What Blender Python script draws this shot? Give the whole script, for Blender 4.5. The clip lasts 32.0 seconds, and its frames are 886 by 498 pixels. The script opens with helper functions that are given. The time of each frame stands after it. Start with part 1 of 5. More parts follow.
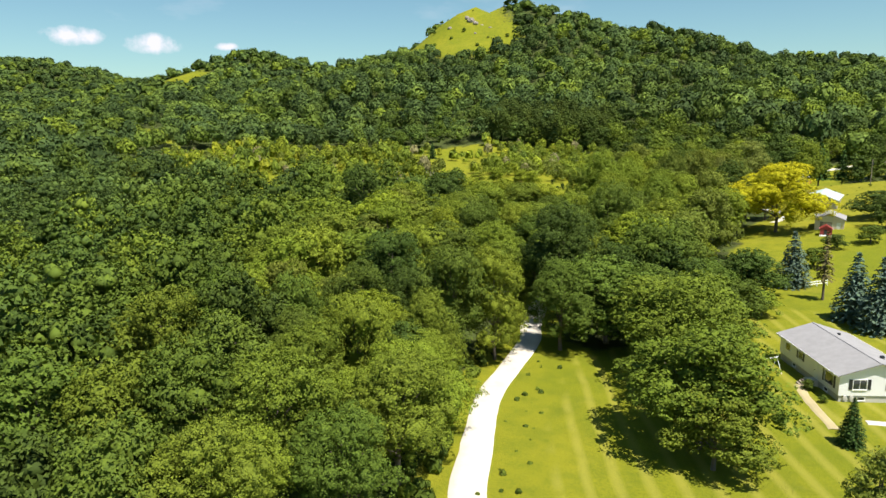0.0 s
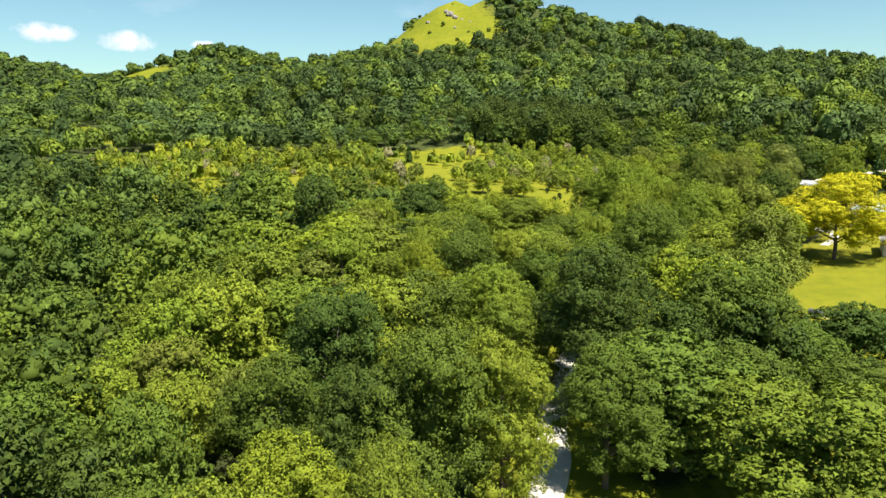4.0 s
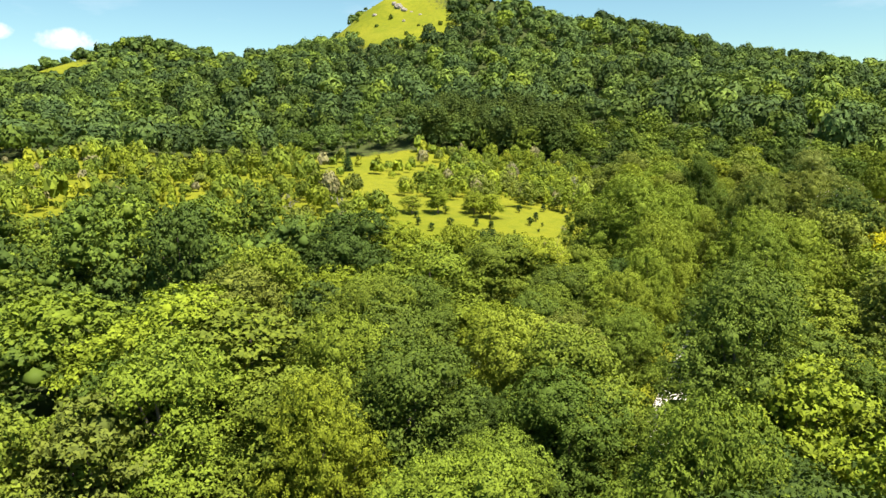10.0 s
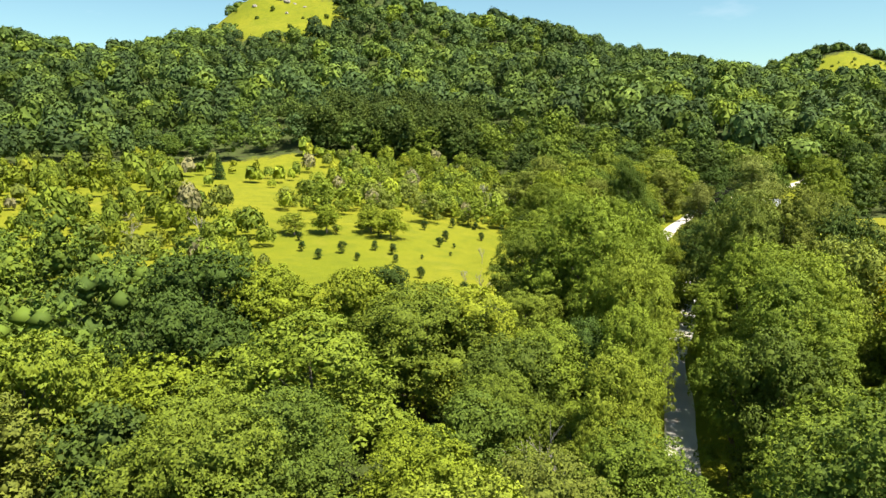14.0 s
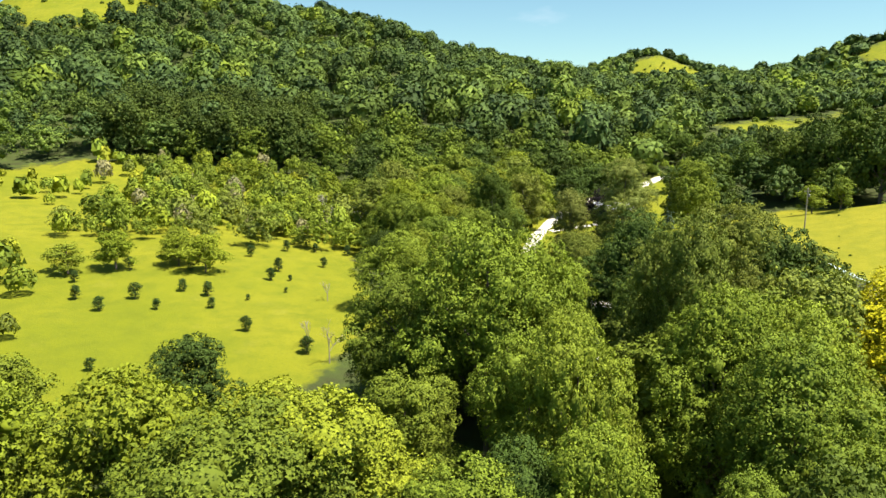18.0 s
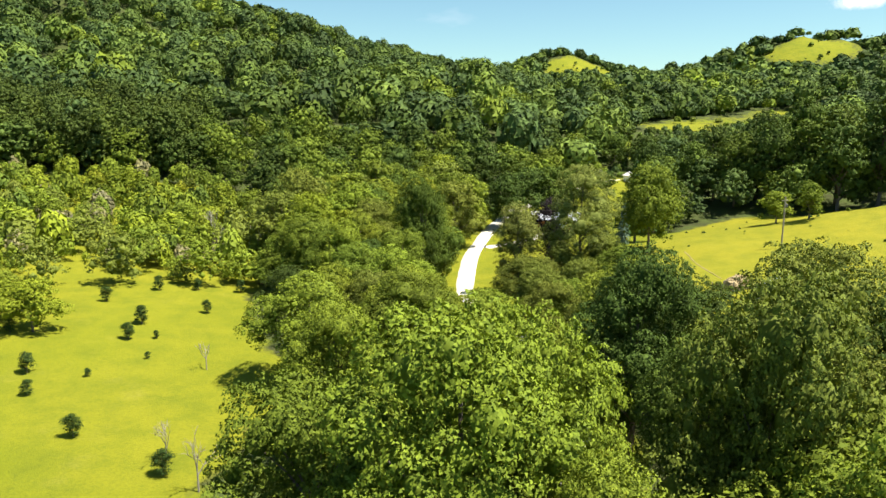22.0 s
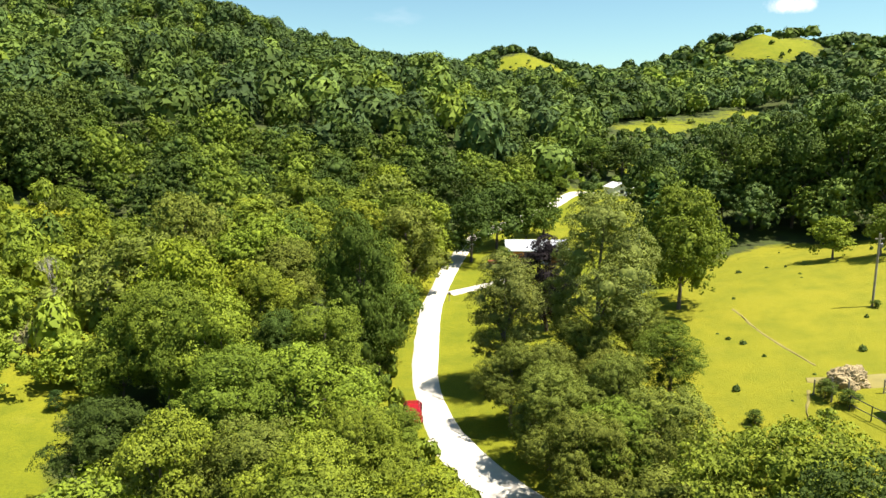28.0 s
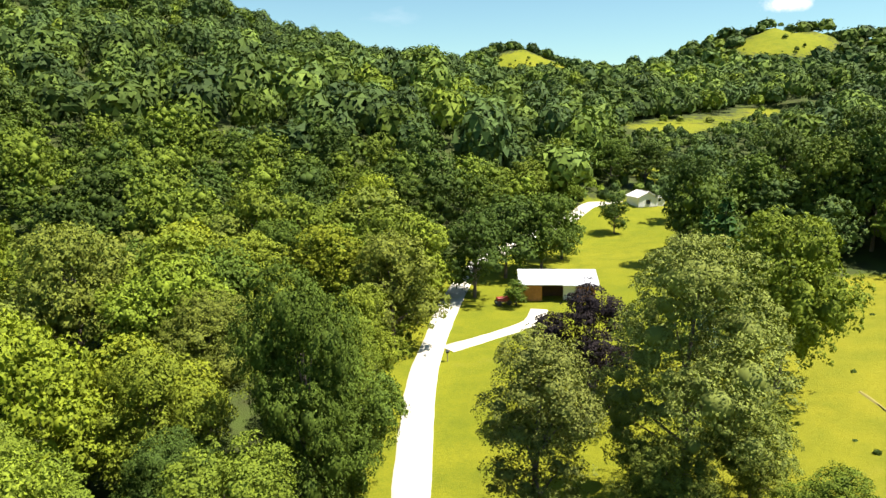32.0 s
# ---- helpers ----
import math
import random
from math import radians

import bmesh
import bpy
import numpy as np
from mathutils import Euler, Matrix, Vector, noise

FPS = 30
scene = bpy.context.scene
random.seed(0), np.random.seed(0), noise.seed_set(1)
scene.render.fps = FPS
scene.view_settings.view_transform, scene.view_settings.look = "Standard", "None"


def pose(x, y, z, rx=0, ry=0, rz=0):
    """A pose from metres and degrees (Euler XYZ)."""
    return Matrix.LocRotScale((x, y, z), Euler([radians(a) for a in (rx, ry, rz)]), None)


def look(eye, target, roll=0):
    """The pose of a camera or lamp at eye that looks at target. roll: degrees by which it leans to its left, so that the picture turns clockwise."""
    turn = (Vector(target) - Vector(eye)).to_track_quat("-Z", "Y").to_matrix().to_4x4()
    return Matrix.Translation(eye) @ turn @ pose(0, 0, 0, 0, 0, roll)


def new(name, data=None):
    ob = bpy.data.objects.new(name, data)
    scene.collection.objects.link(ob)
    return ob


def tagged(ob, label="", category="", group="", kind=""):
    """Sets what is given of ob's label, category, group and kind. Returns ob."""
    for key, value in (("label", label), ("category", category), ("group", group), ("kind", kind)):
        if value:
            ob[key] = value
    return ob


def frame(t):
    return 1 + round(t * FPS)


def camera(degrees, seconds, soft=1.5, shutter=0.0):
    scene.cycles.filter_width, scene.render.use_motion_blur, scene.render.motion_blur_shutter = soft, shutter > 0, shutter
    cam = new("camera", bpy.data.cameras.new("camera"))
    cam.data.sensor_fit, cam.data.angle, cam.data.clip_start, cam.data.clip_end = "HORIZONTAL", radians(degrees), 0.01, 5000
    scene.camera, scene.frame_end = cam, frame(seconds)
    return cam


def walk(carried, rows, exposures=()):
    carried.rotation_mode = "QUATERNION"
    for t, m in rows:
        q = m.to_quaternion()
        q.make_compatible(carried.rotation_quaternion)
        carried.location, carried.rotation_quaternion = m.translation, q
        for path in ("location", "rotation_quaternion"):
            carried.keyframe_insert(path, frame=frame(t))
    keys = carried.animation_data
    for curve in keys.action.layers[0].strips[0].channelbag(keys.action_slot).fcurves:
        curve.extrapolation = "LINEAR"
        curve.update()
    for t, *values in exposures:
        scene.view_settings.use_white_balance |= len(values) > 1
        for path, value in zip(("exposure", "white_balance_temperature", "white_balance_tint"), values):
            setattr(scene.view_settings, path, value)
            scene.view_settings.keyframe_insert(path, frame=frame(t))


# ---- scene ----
cam = camera(65.3, 32.0)
PATH = [
    (0, (81.653, -51.851, 32.134), (80.543, -50.226, 31.774), -0.6),
    (0.5, (78.927, -47.722, 32.146), (77.82, -46.096, 31.785), -0.5),
    (1, (76.193, -43.601, 32.156), (75.09, -41.972, 31.795), -0.5),
    (1.5, (73.464, -39.518, 32.141), (72.368, -37.884, 31.78), -0.6),
    (2, (70.729, -35.495, 32.119), (69.641, -33.856, 31.758), -0.6),
    (2.5, (68.032, -31.524, 32.112), (66.953, -29.879, 31.751), -0.5),
    (3, (65.401, -27.579, 32.143), (64.331, -25.928, 31.782), -0.5),
    (3.5, (62.843, -23.661, 32.174), (61.779, -22.007, 31.812), -0.5),
    (5.5, (53.71, -8.462, 31.885), (52.678, -6.788, 31.524), -0.2),
    (6.5, (49.321, -1.032, 31.848), (48.317, 0.66, 31.487), -0.2),
    (7.5, (45.198, 6.275, 31.816), (44.208, 7.976, 31.458), -0.3),
    (8.5, (41.14, 13.451, 31.819), (40.163, 15.159, 31.462), -0.3),
    (9.5, (37.128, 20.482, 31.826), (36.171, 22.201, 31.466), -0.4),
    (10.5, (33.161, 27.425, 31.9), (32.235, 29.161, 31.539), -0.4),
    (11.5, (29.422, 34.377, 31.901), (28.537, 36.134, 31.541), -0.4),
    (12.5, (25.784, 41.344, 31.903), (24.981, 43.14, 31.543), -0.3),
    (13.5, (22.439, 48.124, 31.877), (21.722, 49.955, 31.515), -0.2),
    (14.5, (19.29, 54.661, 31.881), (18.686, 56.533, 31.519), -0.2),
    (16.5, (14.855, 67.308, 31.927), (14.46, 69.234, 31.562), -0.1),
    (17.5, (12.973, 73.867, 31.89), (12.714, 75.816, 31.525), -0.1),
    (18.5, (11.389, 80.548, 31.759), (11.229, 82.508, 31.394), -0.1),
    (19.5, (10.192, 87.266, 31.572), (10.109, 89.23, 31.207), 0.0),
    (20.5, (9.282, 93.909, 31.468), (9.237, 95.875, 31.104), -0.1),
    (21.5, (8.652, 100.398, 31.541), (8.654, 102.365, 31.177), -0.2),
    (22.5, (8.384, 106.864, 31.736), (8.462, 108.829, 31.371), -0.2),
    (23.5, (8.284, 113.246, 32.003), (8.387, 115.209, 31.638), -0.1),
    (24.5, (8.237, 119.6, 32.225), (8.35, 121.563, 31.859), -0.1),
    (25.5, (8.235, 126.013, 32.362), (8.372, 127.974, 31.996), 0.0),
    (27.5, (9.355, 140.042, 32.215), (9.537, 142.0, 31.849), -0.1),
    (28, (9.638, 143.565, 32.182), (9.823, 145.522, 31.816), -0.2),
    (28.5, (9.915, 147.099, 32.162), (10.099, 149.057, 31.796), -0.1),
    (29, (10.229, 150.665, 32.145), (10.411, 152.623, 31.778), -0.1),
    (29.5, (10.582, 154.247, 32.128), (10.763, 156.204, 31.76), -0.3),
    (30, (10.956, 157.803, 32.085), (11.136, 159.761, 31.718), -0.4),
    (31, (11.75, 164.886, 32.05), (11.927, 166.844, 31.683), -0.5),
    (32, (12.572, 171.956, 32.02), (12.764, 173.912, 31.653), -0.4),
]
walk(cam, [(t, look(eye, target, roll)) for t, eye, target, roll in PATH], [(0, 0.84, 6300, 14), (2, 0.99, 6300, 14), (4, 1.1, 6350, 14), (8, 1.24, 6400, 14), (14, 1.27, 6400, 14), (20, 1.27, 6400, 14), (32, 1.27, 6400, 14)])

# ---- light ----
SUN_AZ, SUN_EL = (0.97, -0.22), 65.0
world = bpy.data.worlds.new("sky")
scene.world = world
world.use_nodes = True
wn, wl = world.node_tree.nodes, world.node_tree.links
sky = wn.new("ShaderNodeTexSky")
sky.sky_type = "NISHITA"
sky.sun_disc = False
sky.sun_elevation = radians(SUN_EL)
sky.sun_rotation = math.atan2(SUN_AZ[0], SUN_AZ[1])
sky.air_density, sky.dust_density, sky.ozone_density = 1.0, 0.3, 0.5
wn["Background"].inputs["Strength"].default_value = 0.058
# small fair-weather clouds low over the hills
way = wn.new("ShaderNodeTexCoord")
flat = wn.new("ShaderNodeMapping")
flat.inputs["Scale"].default_value, flat.inputs["Location"].default_value = (1, 1, 3.2), (0.3, 0.1, 0.2)
puff = wn.new("ShaderNodeTexNoise")
puff.inputs["Scale"].default_value, puff.inputs["Detail"].default_value, puff.inputs["Roughness"].default_value = 3.4, 7, 0.55
cover = wn.new("ShaderNodeMapRange")
cover.inputs[1].default_value, cover.inputs[2].default_value, cover.inputs[4].default_value = 0.58, 0.85, 0.45
lit = wn.new("ShaderNodeMix")
lit.data_type = "RGBA"
lit.inputs[7].default_value = (9.5, 9.5, 9.8, 1)
clear = wn.new("ShaderNodeMix")
clear.data_type, clear.blend_type = "RGBA", "MULTIPLY"
clear.inputs[0].default_value, clear.inputs[7].default_value = 1.0, (0.86, 1.12, 1.04, 1)
wl.new(way.outputs["Generated"], flat.inputs["Vector"])
wl.new(flat.outputs["Vector"], puff.inputs["Vector"])
wl.new(puff.outputs["Fac"], cover.inputs[0])
veil = cover.outputs[0]
ragged = wn.new("ShaderNodeTexNoise")
ragged.inputs["Scale"].default_value, ragged.inputs["Detail"].default_value, ragged.inputs["Roughness"].default_value = 42, 6, 0.6
wl.new(way.outputs["Generated"], ragged.inputs["Vector"])
for middle, reach in (((-0.8265, 0.553, 0.1035), 0.062), ((-0.773, 0.6257, 0.102), 0.026), ((-0.8726, 0.4757, 0.11), 0.058), ((0.511, 0.8487, 0.1375), 0.055)):
    off, wide, far = wn.new("ShaderNodeVectorMath"), wn.new("ShaderNodeVectorMath"), wn.new("ShaderNodeVectorMath")
    off.operation, wide.operation, far.operation = "SUBTRACT", "MULTIPLY", "LENGTH"
    off.inputs[1].default_value, wide.inputs[1].default_value = middle, (1, 1, 3.0)
    near, body, more = wn.new("ShaderNodeMapRange"), wn.new("ShaderNodeMath"), wn.new("ShaderNodeMath")
    near.inputs[1].default_value, near.inputs[2].default_value, near.inputs[3].default_value, near.inputs[4].default_value = 0.0, reach, 1.0, 0.0
    body.operation, more.operation = "MULTIPLY_ADD", "MAXIMUM"
    body.inputs[1].default_value, body.inputs[2].default_value, body.use_clamp = 5.0, -0.9, True
    shape = wn.new("ShaderNodeMath")
    shape.operation = "MULTIPLY"
    wl.new(way.outputs["Generated"], off.inputs[0])
    wl.new(off.outputs[0], wide.inputs[0])
    wl.new(wide.outputs[0], far.inputs[0])
    wl.new(far.outputs["Value"], near.inputs[0])
    wl.new(near.outputs[0], shape.inputs[0])
    wl.new(ragged.outputs["Fac"], shape.inputs[1])
    wl.new(shape.outputs[0], body.inputs[0])
    wl.new(body.outputs[0], more.inputs[0])
    wl.new(veil, more.inputs[1])
    veil = more.outputs[0]
wl.new(veil, lit.inputs[0])
wl.new(sky.outputs["Color"], clear.inputs[6])
wl.new(clear.outputs[2], lit.inputs[6])
wl.new(lit.outputs[2], wn["Background"].inputs["Color"])
sun = new("sun", bpy.data.lights.new("sun", "SUN"))
sun.data.energy, sun.data.angle, sun.data.color = 5.0, radians(0.5), (1.0, 0.94, 0.82)
ce = math.cos(radians(SUN_EL)) / math.hypot(*SUN_AZ)
sun.matrix_world = look((SUN_AZ[0] * ce * 300, SUN_AZ[1] * ce * 300, math.sin(radians(SUN_EL)) * 300), (0, 0, 0))
scene.view_settings.exposure = 1.2


# ---- materials ----
def material(name):
    m = bpy.data.materials.new(name)
    m.use_nodes = True
    return m, m.node_tree.nodes, m.node_tree.links, m.node_tree.nodes["Principled BSDF"]


def mixed(nodes, links, fac, a, b, kind="MIX"):
    """A colour mix; fac, a and b are sockets or values."""
    n = nodes.new("ShaderNodeMix")
    n.data_type, n.blend_type = "RGBA", kind
    for socket, v in ((n.inputs[0], fac), (n.inputs[6], a), (n.inputs[7], b)):
        if hasattr(v, "links"):
            links.new(v, socket)
        else:
            socket.default_value = v if not isinstance(v, tuple) or len(v) == 4 else (*v, 1)
    return n.outputs[2]


def noise_at(nodes, links, scale, detail=4.0, rough=0.6, coord="Object"):
    co = nodes.new("ShaderNodeTexCoord")
    n = nodes.new("ShaderNodeTexNoise")
    n.inputs["Scale"].default_value, n.inputs["Detail"].default_value, n.inputs["Roughness"].default_value = scale, detail, rough
    links.new(co.outputs[coord], n.inputs["Vector"])
    return n.outputs["Fac"]


def ramp(nodes, links, fac, lo, hi, a=0.0, b=1.0):
    n = nodes.new("ShaderNodeMapRange")
    n.inputs[1].default_value, n.inputs[2].default_value, n.inputs[3].default_value, n.inputs[4].default_value = lo, hi, a, b
    links.new(fac, n.inputs[0])
    return n.outputs[0]


def bumped(nodes, links, bsdf, fac, strength, distance=0.05):
    b = nodes.new("ShaderNodeBump")
    b.inputs["Strength"].default_value, b.inputs["Distance"].default_value = strength, distance
    links.new(fac, b.inputs["Height"])
    links.new(b.outputs["Normal"], bsdf.inputs["Normal"])


def plain(name, colour, rough=0.7, metal=0.0, vary=0.25, scale=3.0, bump=0.1):
    m, n, l, p = material(name)
    dark = tuple(c * (1 - vary) for c in colour)
    light = tuple(min(1, c * (1 + vary)) for c in colour)
    big = ramp(n, l, noise_at(n, l, scale * 0.2, 3), 0.3, 0.7)
    fine = noise_at(n, l, scale * 4, 6)
    c = mixed(n, l, big, dark, light)
    c = mixed(n, l, ramp(n, l, fine, 0.3, 0.7, 0, 0.5), c, dark)
    l.new(c, p.inputs["Base Color"])
    p.inputs["Roughness"].default_value, p.inputs["Metallic"].default_value = rough, metal
    if bump:
        bumped(n, l, p, fine, bump)
    return m


def leaf_material(name, joined=False):
    m, n, l, p = material(name)
    geo = n.new("ShaderNodeNewGeometry")
    rnd = geo.outputs["Random Per Island"]
    if joined:
        at = n.new("ShaderNodeAttribute")
        at.attribute_name = "tint"
        base = at.outputs["Color"]
    else:
        base = n.new("ShaderNodeObjectInfo").outputs["Color"]
    dark = mixed(n, l, 1.0, base, (0.75, 0.8, 0.85) if joined else (0.7, 0.74, 0.78), "MULTIPLY")
    light = mixed(n, l, 1.0, base, (1.2, 1.22, 1.0) if joined else (1.28, 1.28, 1.0), "MULTIPLY")
    c = mixed(n, l, rnd, dark, light)
    l.new(c, p.inputs["Base Color"])
    p.inputs["Roughness"].default_value = 0.7
    p.inputs["Specular IOR Level"].default_value = 0.08
    tr = n.new("ShaderNodeBsdfTranslucent")
    l.new(mixed(n, l, 1.0, c, (1.5, 1.5, 0.6), "MULTIPLY"), tr.inputs["Color"])
    mix = n.new("ShaderNodeMixShader")
    mix.inputs[0].default_value = 0.08
    l.new(p.outputs[0], mix.inputs[1])
    l.new(tr.outputs[0], mix.inputs[2])
    l.new(mix.outputs[0], n["Material Output"].inputs["Surface"])
    return m


def grass_material():
    """Grass where the sward is open, leaf litter and low green growth under the trees."""
    m, n, l, p = material("grass")
    big = ramp(n, l, noise_at(n, l, 0.03, 4), 0.35, 0.65)
    mid = noise_at(n, l, 0.28, 5, 0.65)
    fine = noise_at(n, l, 4.0, 6, 0.75)
    c = mixed(n, l, big, (0.158, 0.178, 0.008), (0.224, 0.218, 0.013))
    c = mixed(n, l, ramp(n, l, mid, 0.42, 0.68, 0, 0.75), c, (0.12, 0.145, 0.009))
    c = mixed(n, l, ramp(n, l, noise_at(n, l, 0.11, 6, 0.7), 0.6, 0.75, 0, 0.45), c, (0.26, 0.235, 0.04))
    c = mixed(n, l, ramp(n, l, fine, 0.45, 0.72, 0, 0.65), c, (0.085, 0.11, 0.01))
    co, turn, tracks = n.new("ShaderNodeTexCoord"), n.new("ShaderNodeMapping"), n.new("ShaderNodeTexWave")
    turn.inputs["Rotation"].default_value = (0, 0, radians(-31))
    tracks.inputs["Scale"].default_value, tracks.inputs["Distortion"].default_value, tracks.inputs["Detail"].default_value = 0.11, 2.0, 3.0
    tracks.inputs["Detail Scale"].default_value = 0.4
    l.new(co.outputs["Object"], turn.inputs["Vector"])
    l.new(turn.outputs["Vector"], tracks.inputs["Vector"])
    mown, stripe = n.new("ShaderNodeAttribute"), n.new("ShaderNodeMath")
    mown.attribute_name, stripe.operation = "mown", "MULTIPLY"
    l.new(ramp(n, l, tracks.outputs["Fac"], 0.5, 1.0, 0, 0.5), stripe.inputs[0])
    l.new(mown.outputs["Fac"], stripe.inputs[1])
    c = mixed(n, l, stripe.outputs[0], c, (0.29, 0.27, 0.045))
    dry = n.new("ShaderNodeAttribute")
    dry.attribute_name = "dry"
    c = mixed(n, l, dry.outputs["Fac"], c, mixed(n, l, ramp(n, l, mid, 0.35, 0.65), (0.28, 0.24, 0.02), (0.21, 0.2, 0.016)))
    litter = mixed(n, l, ramp(n, l, mid, 0.35, 0.65), (0.045, 0.05, 0.018), (0.06, 0.085, 0.018))
    at = n.new("ShaderNodeAttribute")
    at.attribute_name = "sward"
    edge = n.new("ShaderNodeMath")
    edge.operation = "ADD"
    l.new(at.outputs["Fac"], edge.inputs[0])
    l.new(ramp(n, l, mid, 0.3, 0.7, -0.3, 0.3), edge.inputs[1])
    c = mixed(n, l, ramp(n, l, edge.outputs[0], 0.35, 0.65), litter, c)
    l.new(c, p.inputs["Base Color"])
    p.inputs["Roughness"].default_value, p.inputs["Specular IOR Level"].default_value = 0.9, 0.1
    bumped(n, l, p, fine, 0.7, 0.2)
    return m


LEAF, WOODLAND = leaf_material("leaf"), leaf_material("woodland_leaf", True)
GRASS = grass_material()
BARK = plain("bark", (0.14, 0.11, 0.085), 0.9, 0, 0.35, 4.0, 0.5)
GRAVEL = plain("gravel", (0.56, 0.52, 0.43), 0.95, 0, 0.16, 1.5, 0.4)

# ---- terrain ----
ROAD = [(80, -70), (66, -32), (55, -10), (51.5, -4.5), (48.2, 2.5), (42, 15.6), (39.4, 25.5), (36, 38), (33, 44), (28, 58), (24.5, 75),
        (22.5, 92), (22, 106), (21.5, 118), (21, 130), (20, 140), (20.5, 152), (22.5, 170), (22, 184), (18.5, 196), (15.5, 204), (14.6, 214),
        (15.1, 225), (17.3, 244), (20.5, 260), (25.2, 279), (31, 295), (42, 308), (55, 322), (64, 334.5), (69, 338), (78, 342), (92, 346)]
RIDGES = [
    (400, 1.15, [(-286, 653, 124), (-174, 670, 105), (-130, 668, 105), (-87, 670, 83), (-50, 676, 44), (-20, 690, 29)]),
    (190, 1.05, [(-343, 634, 136), (-303, 647, 137), (-228, 642, 119)]),
    (330, 1.15, [(-367, 619, 98), (-451, 596, 94), (-518, 558, 91), (-600, 527, 106), (-641, 469, 68), (-701, 408, 54)]),
    (420, 1.2, [(-1250, 250, 130), (-1100, 349, 121), (-1003, 456, 127), (-911, 563, 91)]),
    (330, 1.2, [(-152, 1001, 89), (-46, 963, 104), (6, 968, 103), (66, 958, 89), (114, 958, 93), (171, 980, 107), (217, 923, 65), (263, 860, 44)]),
    (240, 1.2, [(255, 830, 54), (296, 775, 87), (336, 723, 101), (395, 699, 90), (485, 654, 83), (620, 620, 95), (800, 500, 95)]),
    (105, 1.3, [(150, 296, 20), (215, 290, 32), (280, 300, 38), (420, 240, 50)]),
]


def smooth_line(points, step):
    """Catmull-Rom through the points, sampled about every step metres."""
    p = np.array(points, float)
    p = np.vstack([2 * p[0] - p[1], p, 2 * p[-1] - p[-2]])
    out = []
    for a, b, c, d in zip(p[:-3], p[1:-2], p[2:-1], p[3:]):
        k = max(1, int(np.linalg.norm(c[:2] - b[:2]) / step))
        for u in np.arange(k) / k:
            out.append(0.5 * (2 * b + (c - a) * u + (2 * a - 5 * b + 4 * c - d) * u**2 + (3 * b - a - 3 * c + d) * u**3))
    return np.array(out + [p[-2]])


ROADLINE = smooth_line(ROAD, 2.0)


def road_x(y):
    return np.interp(y, ROADLINE[:, 1], ROADLINE[:, 0])


def waves(x, y, seed, size):
    """Smooth pseudo-random relief between about -1 and 1."""
    r, out = np.random.RandomState(seed), 0.0
    for k in range(7):
        a, f, q = r.uniform(0, 6.28), (0.6 + 0.4 * k) / size, r.uniform(0, 6.28)
        out = out + np.sin((x * np.cos(a) + y * np.sin(a)) * f * 6.28 + q + 1.3 * np.sin((y * np.cos(a) - x * np.sin(a)) * f * 3.1 + q)) / (1 + 0.5 * k)
    return out / 2.2


def height(x, y):
    x, y = np.asarray(x, float), np.asarray(y, float)
    d = x - road_x(y)
    z = np.interp(y, [-100, 100, 130, 200, 250, 300, 350, 420, 750, 1000, 3000], [0, 0, 1, 3, 4, 5.6, 8.2, 13, 37, 50, 50])
    left, right = np.maximum(-d - 5, 0), np.maximum(d - 4, 0)
    lf = np.interp(y, [-60, 60, 130], [0.35, 0.5, 1.0])
    z = z + lf * np.minimum(0.1 * np.minimum(left, 60) + 0.068 * np.maximum(left - 60, 0), 30)
    rf = np.interp(y, [60, 130, 200, 238, 262, 340, 420], [0.0, 0.05, 0.125, 0.12, 0.03, 0.03, 0.07])
    z = z + np.minimum(rf * right, 26)
    hill = 0 * z
    for w, p, line in RIDGES:
        pts = smooth_line(line, 22.0)
        best = 0 * z
        for px, py, h in pts:
            u = np.hypot(x - px, y - py) / w
            best = np.maximum(best, (h - 10) * np.maximum(1 - u, 0) ** p)
        hill = np.maximum(hill, best) + 0.12 * np.minimum(hill, best)
    rough = np.clip(hill / 40, 0, 1)
    z = np.maximum(z, 0) * (1 - 0.75 * np.clip(hill / 60, 0, 1)) + hill + rough * (4.0 * waves(x, y, 3, 170) + 2.0 * waves(x, y, 5, 60))
    return z + 0.25 * waves(x, y, 8, 40) * np.clip(np.abs(d) / 20 - 0.3, 0, 1)


def inside(x, y, poly):
    x, y = np.asarray(x, float), np.asarray(y, float)
    hit = np.zeros(x.shape, bool)
    for (ax, ay), (bx, by) in zip(poly, poly[1:] + poly[:1]):
        if ay != by:
            hit ^= ((ay > y) != (by > y)) & (x < (bx - ax) * (y - ay) / (by - ay) + ax)
    return hit


LAWN = [(60, -80), (54, -8), (45, 13), (41.5, 26), (38.5, 38), (42, 40), (47, 36), (50, 46), (53, 60), (55, 74), (50, 100), (47, 128), (44, 150), (48, 165),
        (47, 180), (36, 186), (33, 200), (36, 215), (41, 228), (50, 236), (58, 247), (70, 262), (82, 268), (100, 262), (125, 255), (140, 200), (120, 100), (130, 0), (120, -80)]
FIELD = [(-26, 130), (-13.4, 136), (-9, 149), (-8, 160), (-5, 170), (-6.5, 178), (-13, 187), (-17, 200), (-18.5, 211), (-45, 213), (-58, 207), (-66, 190), (-56, 165), (-43, 146)]
MEADOW = [(-26, 130), (-60, 122), (-100, 100), (-200, 105), (-215, 180), (-185, 205), (-155, 250), (-126, 288), (-85, 294), (-50, 292), (-34, 275),
          (-22, 240), (-18.5, 211), (-45, 180)]
